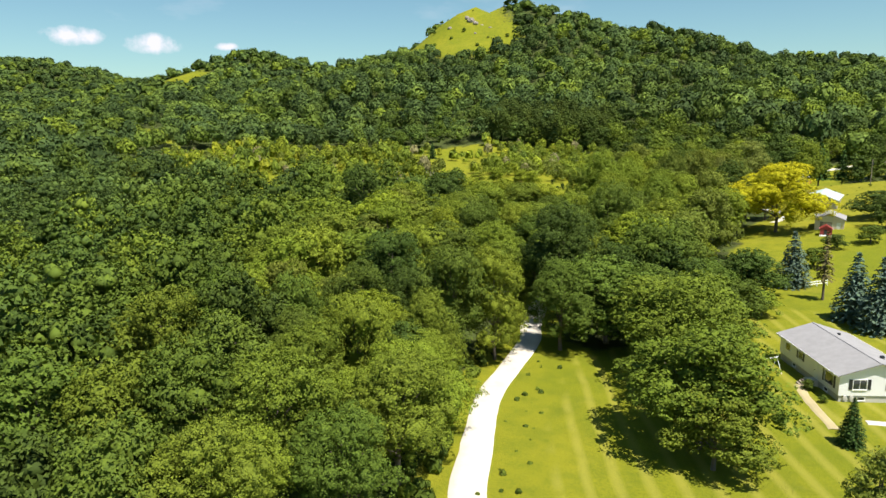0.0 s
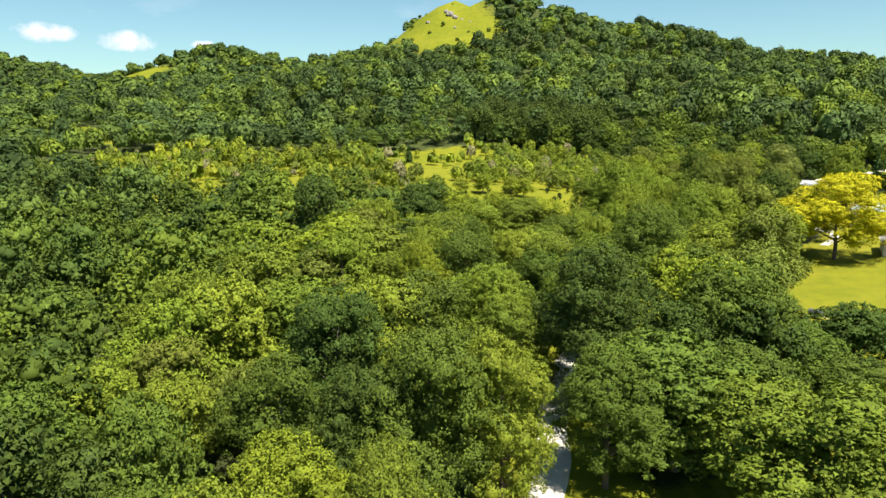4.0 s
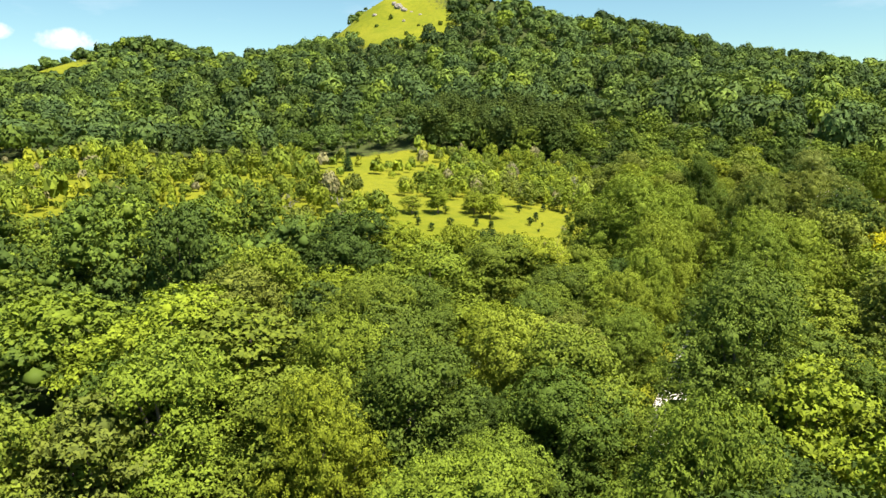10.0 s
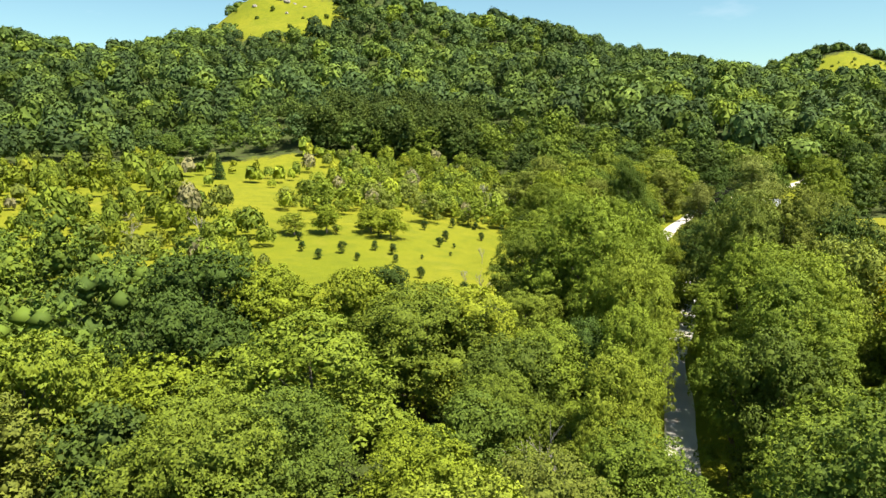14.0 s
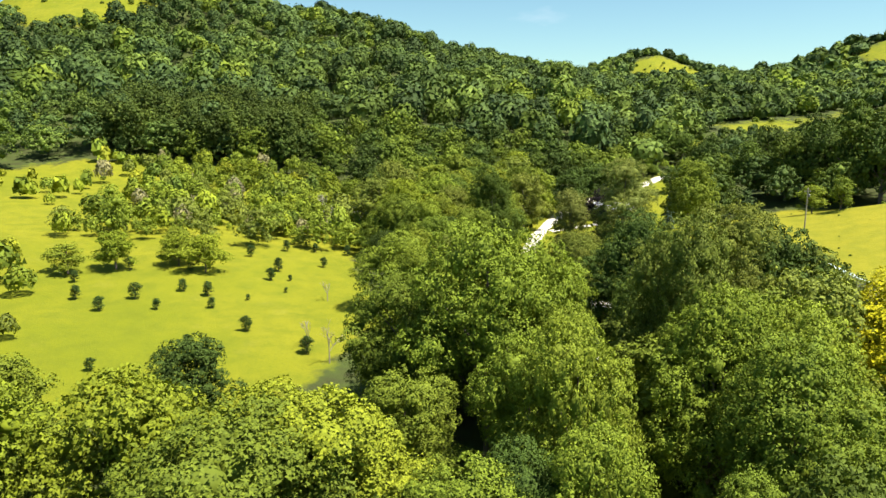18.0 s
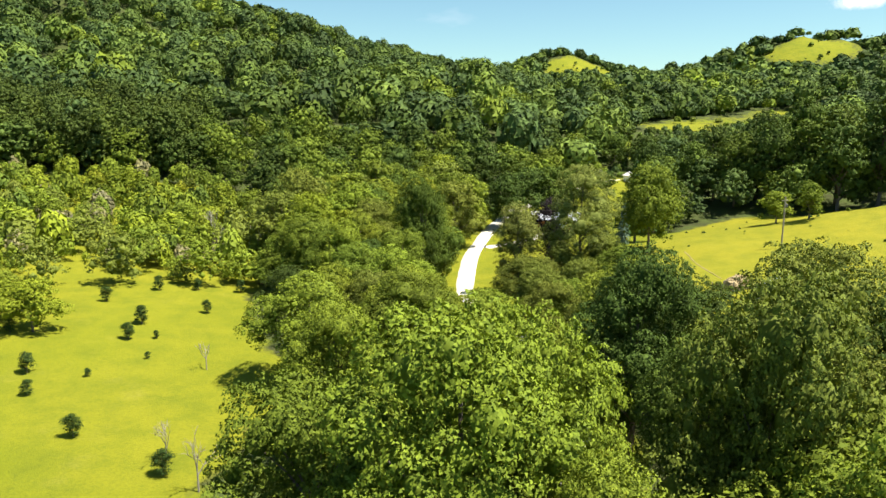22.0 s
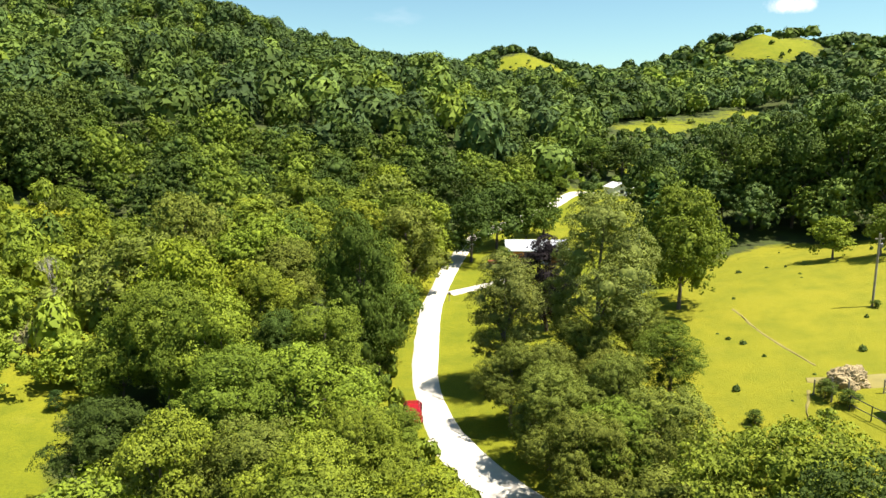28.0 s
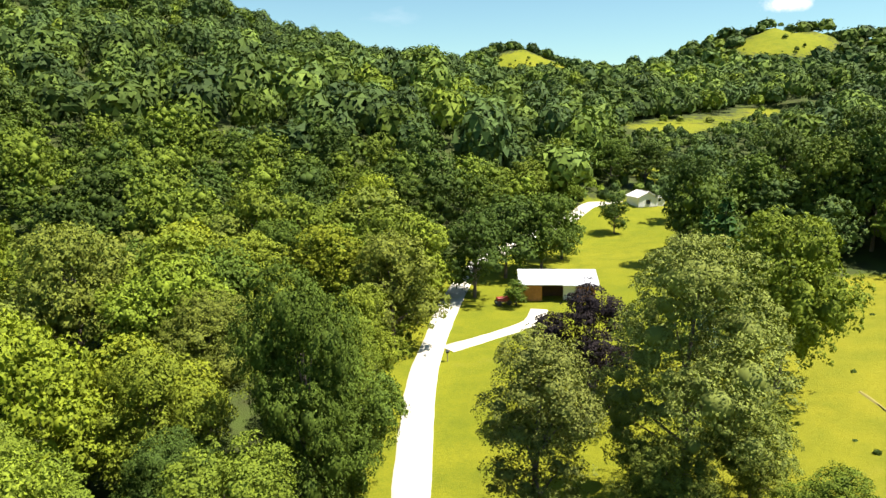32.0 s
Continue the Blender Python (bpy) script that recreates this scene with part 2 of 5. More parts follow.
YARD = [(19.5, 200), (21, 212), (19.5, 224), (22, 240), (29, 258), (52, 262), (58, 276), (70, 300), (84, 324), (90, 336), (78, 343), (64, 337), (50, 322), (37, 305), (28, 290),
        (24, 268), (20, 252), (17, 225), (17, 210)]
GROVE = [(19, 188), (34, 186), (33, 200), (36, 215), (41, 228), (50, 236), (62, 248), (62, 275), (30, 262), (22, 240), (20, 212)]
PASTURES = [
    [(-111, 92), (-130, 112), (-122, 124), (-97, 129), (-76, 112), (-90, 95)],
    [(-340, 150), (-390, 196), (-360, 236), (-300, 220), (-250, 178), (-282, 160)],
    [(112, 438), (124, 474), (151, 481), (183, 504), (219, 548), (241, 543), (219, 506), (182, 486), (156, 464), (133, 447)],
    [(96, 450), (103, 446), (150, 588), (141, 593)],
    [(134, 886), (146, 932), (166, 965), (192, 975), (212, 930), (225, 893), (179, 874)],
    [(286, 680), (306, 716), (334, 724), (362, 710), (374, 692), (354, 668), (318, 662)],
    [(-630, 428), (-645, 466), (-622, 490), (-596, 474), (-566, 422)],
    [(-398, 540), (-392, 600), (-372, 640), (-340, 660), (-318, 644), (-290, 628), (-264, 592), (-246, 545), (-256, 516), (-296, 512), (-336, 528)],
    [(-60, 592), (-58, 634), (-46, 620), (-44, 567), (-54, 570)],
]


def open_land(x, y):
    hit = inside(x, y, LAWN) | inside(x, y, FIELD) | inside(x, y, MEADOW) | inside(x, y, YARD)
    ux, uy = x + 7 * waves(x, y, 91, 45), y + 7 * waves(x, y, 92, 45)
    for poly in PASTURES:
        hit |= inside(ux, uy, poly)
    return hit


def steps(points):
    out = [points[0][0]]
    for (a, s), (b, _) in zip(points, points[1:]):
        k = max(1, int(round((b - a) / s)))
        out += [a + (b - a) * (i + 1) / k for i in range(k)]
    return np.array(out)


def mesh_of(name, verts, quads, mats=(), tint=None, tris=False, normals=None):
    k = 3 if tris else 4
    me = bpy.data.meshes.new(name)
    verts, quads = np.asarray(verts, np.float32), np.asarray(quads, np.int32)
    me.vertices.add(len(verts))
    me.vertices.foreach_set("co", verts.ravel())
    me.loops.add(quads.size)
    me.loops.foreach_set("vertex_index", quads.ravel())
    me.polygons.add(len(quads))
    me.polygons.foreach_set("loop_start", np.arange(len(quads), dtype=np.int32) * k)
    me.polygons.foreach_set("loop_total", np.full(len(quads), k, np.int32))
    for m in mats:
        me.materials.append(m)
    if tint is not None:
        at = me.attributes.new("tint", "FLOAT_COLOR", "POINT")
        at.data.foreach_set("color", np.asarray(tint, np.float32).ravel())
    me.update(calc_edges=True)
    if normals is not None:
        me.normals_split_custom_set_from_vertices(np.asarray(normals, np.float32))
    return me


gx = steps([(-3200, 160), (-1300, 40), (-700, 14), (-240, 7), (-90, 2.2), (115, 7), (300, 16), (700, 50), (1300, 160), (3200, 1)])
gy = steps([(-1500, 150), (-300, 40), (-60, 2.2), (320, 6), (450, 14), (1050, 60), (1700, 200), (3500, 1)])
X, Y = np.meshgrid(gx, gy, indexing="ij")
Z = height(X, Y)
nx, ny = X.shape
idx = np.arange(nx * ny).reshape(nx, ny)
quads = np.stack([idx[:-1, :-1], idx[1:, :-1], idx[1:, 1:], idx[:-1, 1:]], -1).reshape(-1, 4)
is_open = (open_land(X, Y) | inside(X, Y, GROVE) | (np.abs(X - road_x(Y)) < 5.5)).astype(float)
for _ in range(2):
    p = np.pad(is_open, 1, mode="edge")
    is_open = (p[1:-1, 1:-1] * 2 + p[:-2, 1:-1] + p[2:, 1:-1] + p[1:-1, :-2] + p[1:-1, 2:]) / 6
ground_me = mesh_of("ground", np.stack([X, Y, Z], -1).reshape(-1, 3), quads, [GRASS])
sward = ground_me.attributes.new("sward", "FLOAT", "POINT")
sward.data.foreach_set("value", is_open.astype(np.float32).ravel())
dry = ground_me.attributes.new("dry", "FLOAT", "POINT")
dry.data.foreach_set("value", (0.4 * (inside(X, Y, LAWN) & (Y > 150))).astype(np.float32).ravel())
mown = ground_me.attributes.new("mown", "FLOAT", "POINT")
mown.data.foreach_set("value", (inside(X, Y, LAWN) & (Y < 75) & (X > road_x(Y) + 9)).astype(np.float32).ravel())
ground_me.polygons.foreach_set("use_smooth", np.ones(len(quads), bool))
ground = tagged(new("ground", ground_me), "sunlit yellow-green grass and dark woodland floor of the valley", "ground", kind="structure")


def strip(name, line, half, lift, mat, seed=0):
    """A ribbon draped on the ground along a line, with uneven edges that turn down into the turf."""
    line = np.asarray(line)
    tang = np.gradient(line, axis=0)
    tang /= np.linalg.norm(tang, axis=1)[:, None]
    side = np.stack([tang[:, 1], -tang[:, 0]], -1)
    r = np.random.RandomState(seed)
    wob = [np.convolve(r.uniform(-0.35, 0.35, len(line) + 4), np.ones(5) / 5, "valid") for _ in range(2)]
    h = half if np.ndim(half) else np.full(len(line), half)
    offs = [-(h + wob[0] + 0.25), -(h + wob[0]), -0.5 * h, 0 * h, 0.5 * h, h + wob[1], h + wob[1] + 0.25]
    drop = [-0.12, lift, lift + 0.03, lift + 0.02, lift + 0.03, lift, -0.12]
    vs = []
    for o, dz in zip(offs, drop):
        q = line + side * o[:, None]
        vs.append(np.column_stack([q, height(q[:, 0], q[:, 1]) + dz]))
    v = np.stack(vs, 1)
    n, k = v.shape[:2]
    i = np.arange(n * k).reshape(n, k)
    me = mesh_of(name, v.reshape(-1, 3), np.stack([i[:-1, :-1], i[:-1, 1:], i[1:, 1:], i[1:, :-1]], -1).reshape(-1, 4), [mat])
    me.polygons.foreach_set("use_smooth", np.ones(len(me.polygons), bool))
    return new(name, me)


tagged(strip("road", ROADLINE, 1.5, 0.1, GRAVEL, 1), "pale sunlit gravel lane winding up the valley", "road", kind="structure")

# ---- trees ----
def leaf_sprays(rng, pos, nor, length, width, loose=0.5, tris=False):
    """Leaf sprays at pos, facing about along nor: bent rhombs, or plain triangles for far trees."""
    n = len(pos)
    out = nor / np.linalg.norm(nor, axis=1)[:, None]
    nor = out + rng.normal(0, loose, (n, 3))
    nor /= np.linalg.norm(nor, axis=1)[:, None]
    soft = out * 0.5 + nor * 0.5
    soft /= np.linalg.norm(soft, axis=1)[:, None]
    a = np.cross(nor, rng.normal(0, 1, (n, 3)))
    a /= np.linalg.norm(a, axis=1)[:, None]
    b = np.cross(nor, a)
    s = rng.uniform(0.7, 1.2, (n, 1))
    L, W = a * length * s / 2, b * width * s / 2
    if tris:
        v = np.stack([pos - L * 0.8 - W, pos + L, pos - L * 0.8 + W], 1)
        return v.reshape(-1, 3), np.arange(n * 3).reshape(n, 3), np.repeat(soft, 3, 0)
    bend = nor * length * s * 0.13
    v = np.stack([pos - L - bend, pos - W + L * 0.1, pos + L - bend, pos + W + L * 0.1], 1)
    return v.reshape(-1, 3), np.arange(n * 4).reshape(n, 4), np.repeat(soft, 4, 0)


def crown_points(rng, n, lobes, per=20, size=0.55):
    """Points and outward directions of leaves in small domed tufts on the outside of overlapping lobes (rows of x, y, z, r)."""
    c, r = lobes[:, :3], lobes[:, 3]
    count = max(8, n // per)
    m = count * 10
    pick = rng.choice(len(lobes), m, p=r**2 / (r**2).sum())
    d = rng.normal(0, 1, (m, 3))
    d /= np.linalg.norm(d, axis=1)[:, None]
    # the surface of a lobe is uneven
    tuft = np.sin(d @ [5.1, 2.3, 3.7] + pick) * np.sin(d @ [-2.9, 6.1, 1.7] + 2.1 * pick) * np.sin(d @ [1.3, -3.3, 6.7] + 0.7 * pick)
    rad = r[pick] * (np.where(rng.random(m) < 0.16, rng.uniform(0.62, 0.85, m), rng.uniform(0.92, 1.08, m)) + 0.34 * tuft)
    p = c[pick] + d * rad[:, None] * [1, 1, 0.84]
    far = np.empty((m, len(lobes)))
    for k in range(len(lobes)):
        far[:, k] = np.linalg.norm((p - c[k]) / [1, 1, 0.84], axis=1) / r[k]
    far[np.arange(m), pick] = 9
    low = c[:, 2].min() + 0.3 * np.ptp(c[:, 2])
    keep = (far.min(1) > 0.9) & (tuft > rng.uniform(-0.35, 0.02, m)) & ((d[:, 2] > -0.25) | (rng.random(m) < 0.2)) & ((p[:, 2] > low) | (rng.random(m) < 0.5))
    p, d = p[keep][:count], d[keep][:count]
    v = rng.normal(0, 1, (len(p), per, 3))
    v = v / np.linalg.norm(v, axis=2)[:, :, None] + 0.6 * d[:, None, :] + [0, 0, 0.4]
    v /= np.linalg.norm(v, axis=2)[:, :, None]
    reach = size * rng.uniform(0.55, 1.35, (len(p), 1, 1)) * rng.uniform(0.7, 1.1, (len(p), per, 1))
    q = p[:, None, :] + v * reach * [1, 1, 0.7]
    return q.reshape(-1, 3), (v * 0.85 + d[:, None, :] * 0.3 + [0, 0, 0.25]).reshape(-1, 3)


def lobes_for(rng, h, rx, base, count):
    """Uneven clumps of foliage that make up a crown of half-width rx from base to h."""
    out = []
    lean = rng.uniform(0, 6.28, 2)
    for k in range(count):
        u = rng.uniform(0.02, 0.98) ** 0.85
        w = math.sin(math.pi * min(0.97, 0.2 + u * 0.74)) ** 0.7
        a = k * 2.4 + rng.uniform(-0.7, 0.7)
        reach = 0.82 + 0.2 * math.sin(2 * a + lean[0]) + 0.14 * math.sin(3 * a + lean[1] + 4 * u)
        q = rng.uniform(0.6, 1.0) * reach * rx * w
        out.append((q * math.cos(a), q * math.sin(a), base + (h - base) * (0.06 + 0.82 * u), rx * rng.choice([0.17, 0.22, 0.27, 0.35])))
    for k in range(3):
        out.append((rng.uniform(-0.3, 0.3) * rx, rng.uniform(-0.3, 0.3) * rx, h - rx * rng.uniform(0.25, 0.5), rx * rng.uniform(0.22, 0.32)))
    out.append((0, 0, base + (h - base) * 0.45, rx * 0.5))
    return np.array(out)


def tube(bm, a, b, ra, rb, sides=6):
    a, b = Vector(a), Vector(b)
    q = (b - a).to_track_quat("Z", "Y").to_matrix()
    rings = []
    for p, r in ((a, ra), (b, rb)):
        rings.append([bm.verts.new(p + q @ Vector((r * math.cos(6.2832 * i / sides), r * math.sin(6.2832 * i / sides), 0))) for i in range(sides)])
    for i in range(sides):
        bm.faces.new((rings[0][i], rings[0][(i + 1) % sides], rings[1][(i + 1) % sides], rings[1][i]))
    bm.faces.new(rings[1])
    bm.faces.new(rings[0][::-1])


def bm_mesh(name, bm, *mats):
    me = bpy.data.meshes.new(name)
    bm.normal_update()
    bm.to_mesh(me)
    bm.free()
    for m in mats:
        me.materials.append(m)
    return me


def trunk_mesh(name, rng, h, base, lobes, mat):
    bm = bmesh.new()
    prev, r = Vector((0, 0, -0.5)), h * 0.02 + 0.06
    for k in range(1, 6):
        p = Vector((rng.uniform(-0.2, 0.2), rng.uniform(-0.2, 0.2), h * 0.82 * k / 5))
        tube(bm, prev, p, r, r * 0.74)
        prev, r = p, r * 0.74
    for x, y, z, lr in lobes[:12]:
        s = Vector((0, 0, max(base * 0.7, z * 0.62)))
        m = s.lerp(Vector((x, y, z)), 0.55) + Vector((0, 0, 0.3))
        tube(bm, s, m, 0.09 + h * 0.004, 0.06, 5)
        tube(bm, m, (x, y, z), 0.06, 0.02, 5)
    return bm_mesh(name, bm, mat)


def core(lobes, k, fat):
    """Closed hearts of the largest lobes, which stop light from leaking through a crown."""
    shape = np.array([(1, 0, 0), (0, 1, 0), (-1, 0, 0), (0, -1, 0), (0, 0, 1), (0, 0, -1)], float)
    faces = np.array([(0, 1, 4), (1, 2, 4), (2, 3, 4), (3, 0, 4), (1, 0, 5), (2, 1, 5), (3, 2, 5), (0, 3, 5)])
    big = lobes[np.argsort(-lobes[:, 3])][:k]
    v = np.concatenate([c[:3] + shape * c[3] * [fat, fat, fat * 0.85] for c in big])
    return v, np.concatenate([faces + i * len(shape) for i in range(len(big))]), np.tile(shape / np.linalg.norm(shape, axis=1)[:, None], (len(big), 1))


def ball_arrays(level):
    bm = bmesh.new()
    bmesh.ops.create_icosphere(bm, subdivisions=level, radius=1.0)
    v, f = np.array([p.co for p in bm.verts]), np.array([[p.index for p in q.verts] for q in bm.faces])
    bm.free()
    return v, f


BALL = ball_arrays(2)
BALLS = {2: BALL, 3: ball_arrays(3)}


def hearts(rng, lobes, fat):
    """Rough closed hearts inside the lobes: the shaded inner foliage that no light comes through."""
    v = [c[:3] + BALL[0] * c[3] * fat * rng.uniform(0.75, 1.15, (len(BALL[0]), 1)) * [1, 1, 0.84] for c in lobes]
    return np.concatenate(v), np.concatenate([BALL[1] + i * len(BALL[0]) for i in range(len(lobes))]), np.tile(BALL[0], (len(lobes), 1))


def joined(a, b):
    return np.concatenate([a[0], b[0]]), np.concatenate([a[1], b[1] + len(a[0])]), np.concatenate([a[2], b[2]]), (len(b[0]), len(b[1]))


class Kind:
    """Meshes of one sort of broadleaf tree: fine, middling, coarse and far crowns, and a trunk with limbs."""

    def __init__(self, seed, h, rx, base, lobes, n, length, width, loose=0.5):
        rng = np.random.RandomState(seed)
        lb = lobes_for(rng, h, rx, base, lobes)
        self.h, self.rx = h, rx
        self.leaves, near = {}, []
        for f, s, per, size in ((2.6, 0.67, 28, 0.54), (1.1, 1.05, 16, 0.58), (0.45, 1.55, 10, 0.64)):
            p, d = crown_points(rng, int(n * f), lb, per, size)
            k = rng.choice(len(lb), int(n * f * 0.22), p=lb[:, 3] ** 2 / (lb[:, 3] ** 2).sum())
            u = rng.normal(0, 1, (len(k), 3))
            u /= np.linalg.norm(u, axis=1)[:, None]
            q = lb[k, :3] + u * (lb[k, 3] * rng.uniform(0.5, 0.85, len(k)))[:, None] * [1, 1, 0.84]
            inner = leaf_sprays(rng, q, u + [0, 0, 0.3], length * s * 1.35, width * s * 1.7, 0.4, True)
            outer = leaf_sprays(rng, p, d, length * s, width * s * 1.25, loose, True)
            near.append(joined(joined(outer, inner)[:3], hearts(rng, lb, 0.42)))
        p, d = crown_points(rng, int(n * 0.145), lb, 9, 0.8)
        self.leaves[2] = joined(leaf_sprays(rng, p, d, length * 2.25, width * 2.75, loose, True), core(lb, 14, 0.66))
        # far crowns: broken facets of foliage over a lobed head, with sprays standing out of them
        mid = np.array([0, 0, base + 0.4 * (h - base)])
        squash = [1, 1, 0.56 * (h - base) / rx]
        for lod, k, size, level in ((3, 260, 0.65, 3), (4, 25, 0.9, 3), (5, 25, 1.3, 2)):
            ball, faces = BALLS[level]
            wave = 0.5 * np.sin(ball @ [4.1, 2.3, 3.7] + seed) + 0.5 * np.sin(ball @ [-2.9, 5.1, 1.7] + 2 * seed)
            head = ball * rx * (0.8 + 0.16 * wave)[:, None]
            faces = faces[ball[faces][:, :, 2].mean(1) > -0.38]
            tri, out = head[faces], ball[faces].mean(1)
            out /= np.linalg.norm(out, axis=1)[:, None]
            heart = tri.mean(1, keepdims=True)
            tri = heart + (tri - heart) * (1.1 if level > 2 else 1.25) + rng.normal(0, 0.06 * rx, (len(tri), 1, 3)) + rng.normal(0, 0.02 * rx, tri.shape)
            nor = np.repeat(out * 0.75 + rng.normal(0, 0.34, out.shape), 3, 0)
            shell = mid + tri.reshape(-1, 3) * squash, np.arange(len(tri) * 3).reshape(-1, 3), nor
            p, d = crown_points(rng, k, lb, 5, size * 0.6)
            up = p - mid
            up = up / np.linalg.norm(up, axis=1)[:, None] * 0.8 + d / np.linalg.norm(d, axis=1)[:, None] * 0.35
            v, f, nv, tail = joined(leaf_sprays(rng, p, up, size, size * 0.85, 0.35, True), shell)
            self.leaves[lod] = v, f, nv / np.linalg.norm(nv, axis=1)[:, None], tail
        self.crown = [mesh_of("crown", *q[:2], [LEAF], tris=True, normals=q[2]) for q in near]
        self.trunk = trunk_mesh("trunk", rng, h, base, lb, BARK)


KINDS = [
    Kind(11, 15.0, 6.6, 2.0, 40, 11500, 0.31, 0.2),
    Kind(12, 17.0, 6.2, 2.8, 40, 11500, 0.31, 0.2),
    Kind(13, 13.0, 5.6, 1.6, 33, 9000, 0.3, 0.2),
    Kind(14, 14.0, 7.2, 1.8, 45, 12500, 0.32, 0.21),
    Kind(15, 10.5, 4.2, 1.0, 26, 6000, 0.29, 0.18),
    Kind(16, 16.0, 4.2, 0.8, 44, 9000, 0.27, 0.16, 0.8),
    Kind(17, 20.0, 7.0, 1.0, 64, 14500, 0.29, 0.18, 0.8),
]
DARK, DEEP, MID, FRESH, LIME, OLIVE, YELLOW = ((0.066, 0.1, 0.019), (0.094, 0.134, 0.02), (0.138, 0.18, 0.021), (0.184, 0.23, 0.024),
                                               (0.207, 0.245, 0.02), (0.156, 0.182, 0.03), (0.245, 0.255, 0.02))
WOOD_TINTS = [DARK, DARK, DEEP, DEEP, DEEP, MID, MID, MID, FRESH, OLIVE]
TINTS = [DARK, DEEP, DEEP, DEEP, MID, MID, MID, FRESH, FRESH, LIME, OLIVE, OLIVE]
# Leaf greens of the hills; extra blue in several stands in for haze.
HAZE_TINTS = [(0.064, 0.1, 0.03), (0.064, 0.1, 0.03), (0.09, 0.135, 0.034), (0.09, 0.135, 0.034), (0.1, 0.145, 0.03), DEEP, (0.13, 0.18, 0.034), MID, (0.11, 0.155, 0.026), (0.16, 0.21, 0.022)]
TONES = [DARK, DEEP, MID, FRESH, LIME, OLIVE, YELLOW]
TONE_WORDS = ["dark green", "deep green", "mid-green", "fresh green", "bright yellow-green", "greyish olive-green", "yellowish green"]
TAKEN = []


def shade(rng, tint, amount=0.14):
    k = 0.9 * rng.uniform(1 - amount, 1 + amount)
    return (tint[0] * k * rng.uniform(0.94, 1.06), tint[1] * k, tint[2] * k)


pick = np.random.RandomState(77)


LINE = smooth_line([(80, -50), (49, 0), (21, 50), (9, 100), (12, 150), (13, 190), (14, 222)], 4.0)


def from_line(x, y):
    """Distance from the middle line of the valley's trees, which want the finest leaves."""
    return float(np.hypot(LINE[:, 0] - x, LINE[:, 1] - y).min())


def tree(x, y, h, r, tint, kind=None, lod=0, label="", name="tree", group="woodland trees"):
    """A broadleaf tree of height h and crown half-width r, as trunk and crown."""
    k = KINDS[pick.randint(5) if kind is None else kind]
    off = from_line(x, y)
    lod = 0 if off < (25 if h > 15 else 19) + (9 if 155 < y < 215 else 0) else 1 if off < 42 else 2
    lod = 0 if r > 9 else lod
    e = new(name)
    e.matrix_world = Matrix.LocRotScale((x, y, float(height(x, y))), Euler((0, 0, pick.uniform(0, 6.28))), (r / k.rx, r / k.rx, h / k.h))
    for part_name, me in (("trunk", k.trunk), ("crown", k.crown[lod])):
        o = new(part_name, me)
        o.parent = e
        o.color = (*shade(pick, tint), 1)
    TAKEN.append((x, y, r))
    word = TONE_WORDS[TONES.index(tint)] if tint in TONES else "leafy green"
    size = "tall" if h > 15 else "small" if h < 9 else "full-crowned"
    place = "on the sunny mown grass" if inside(x, y, LAWN) else "beside the gravel lane" if abs(x - float(road_x(y))) < 8 else "in the dense woodland"
    return tagged(e, label or f"{size} {word} broadleaf tree {place}", "tree", "lawn trees" if place.endswith("grass") and not label else group)


def free_of_taken(x, y, gap):
    ok = np.ones(len(x), bool)
    for tx, ty, tr in TAKEN:
        ok &= np.hypot(x - tx, y - ty) > tr * 0.8 + gap
    return ok


def clear_of(x, y):
    gap = np.interp(y, [38, 46, 92, 100, 146, 152, 184, 192, 205, 214], [5.2, 3.2, 3.2, 5.6, 5.6, 3.0, 3.0, 5.2, 5.0, 4.0])
    return ~open_land(x, y) & ~inside(x, y, GROVE) & (np.abs(x - road_x(y)) > gap)


def well_clear(x, y, m):
    """Clear of open land by m metres all round."""
    ok = clear_of(x, y)
    for a in range(8):
        ok &= ~open_land(x + m * math.cos(a * 0.785), y + m * math.sin(a * 0.785))
    return ok


def scatter(x0, x1, y0, y1, step, seed):
    r = np.random.RandomState(seed)
    gx, gy = np.meshgrid(np.arange(x0, x1, step), np.arange(y0, y1, step))
    x = gx.ravel() + r.uniform(-0.45, 0.45, gx.size) * step
    y = gy.ravel() + r.uniform(-0.45, 0.45, gx.size) * step
    return x, y, r


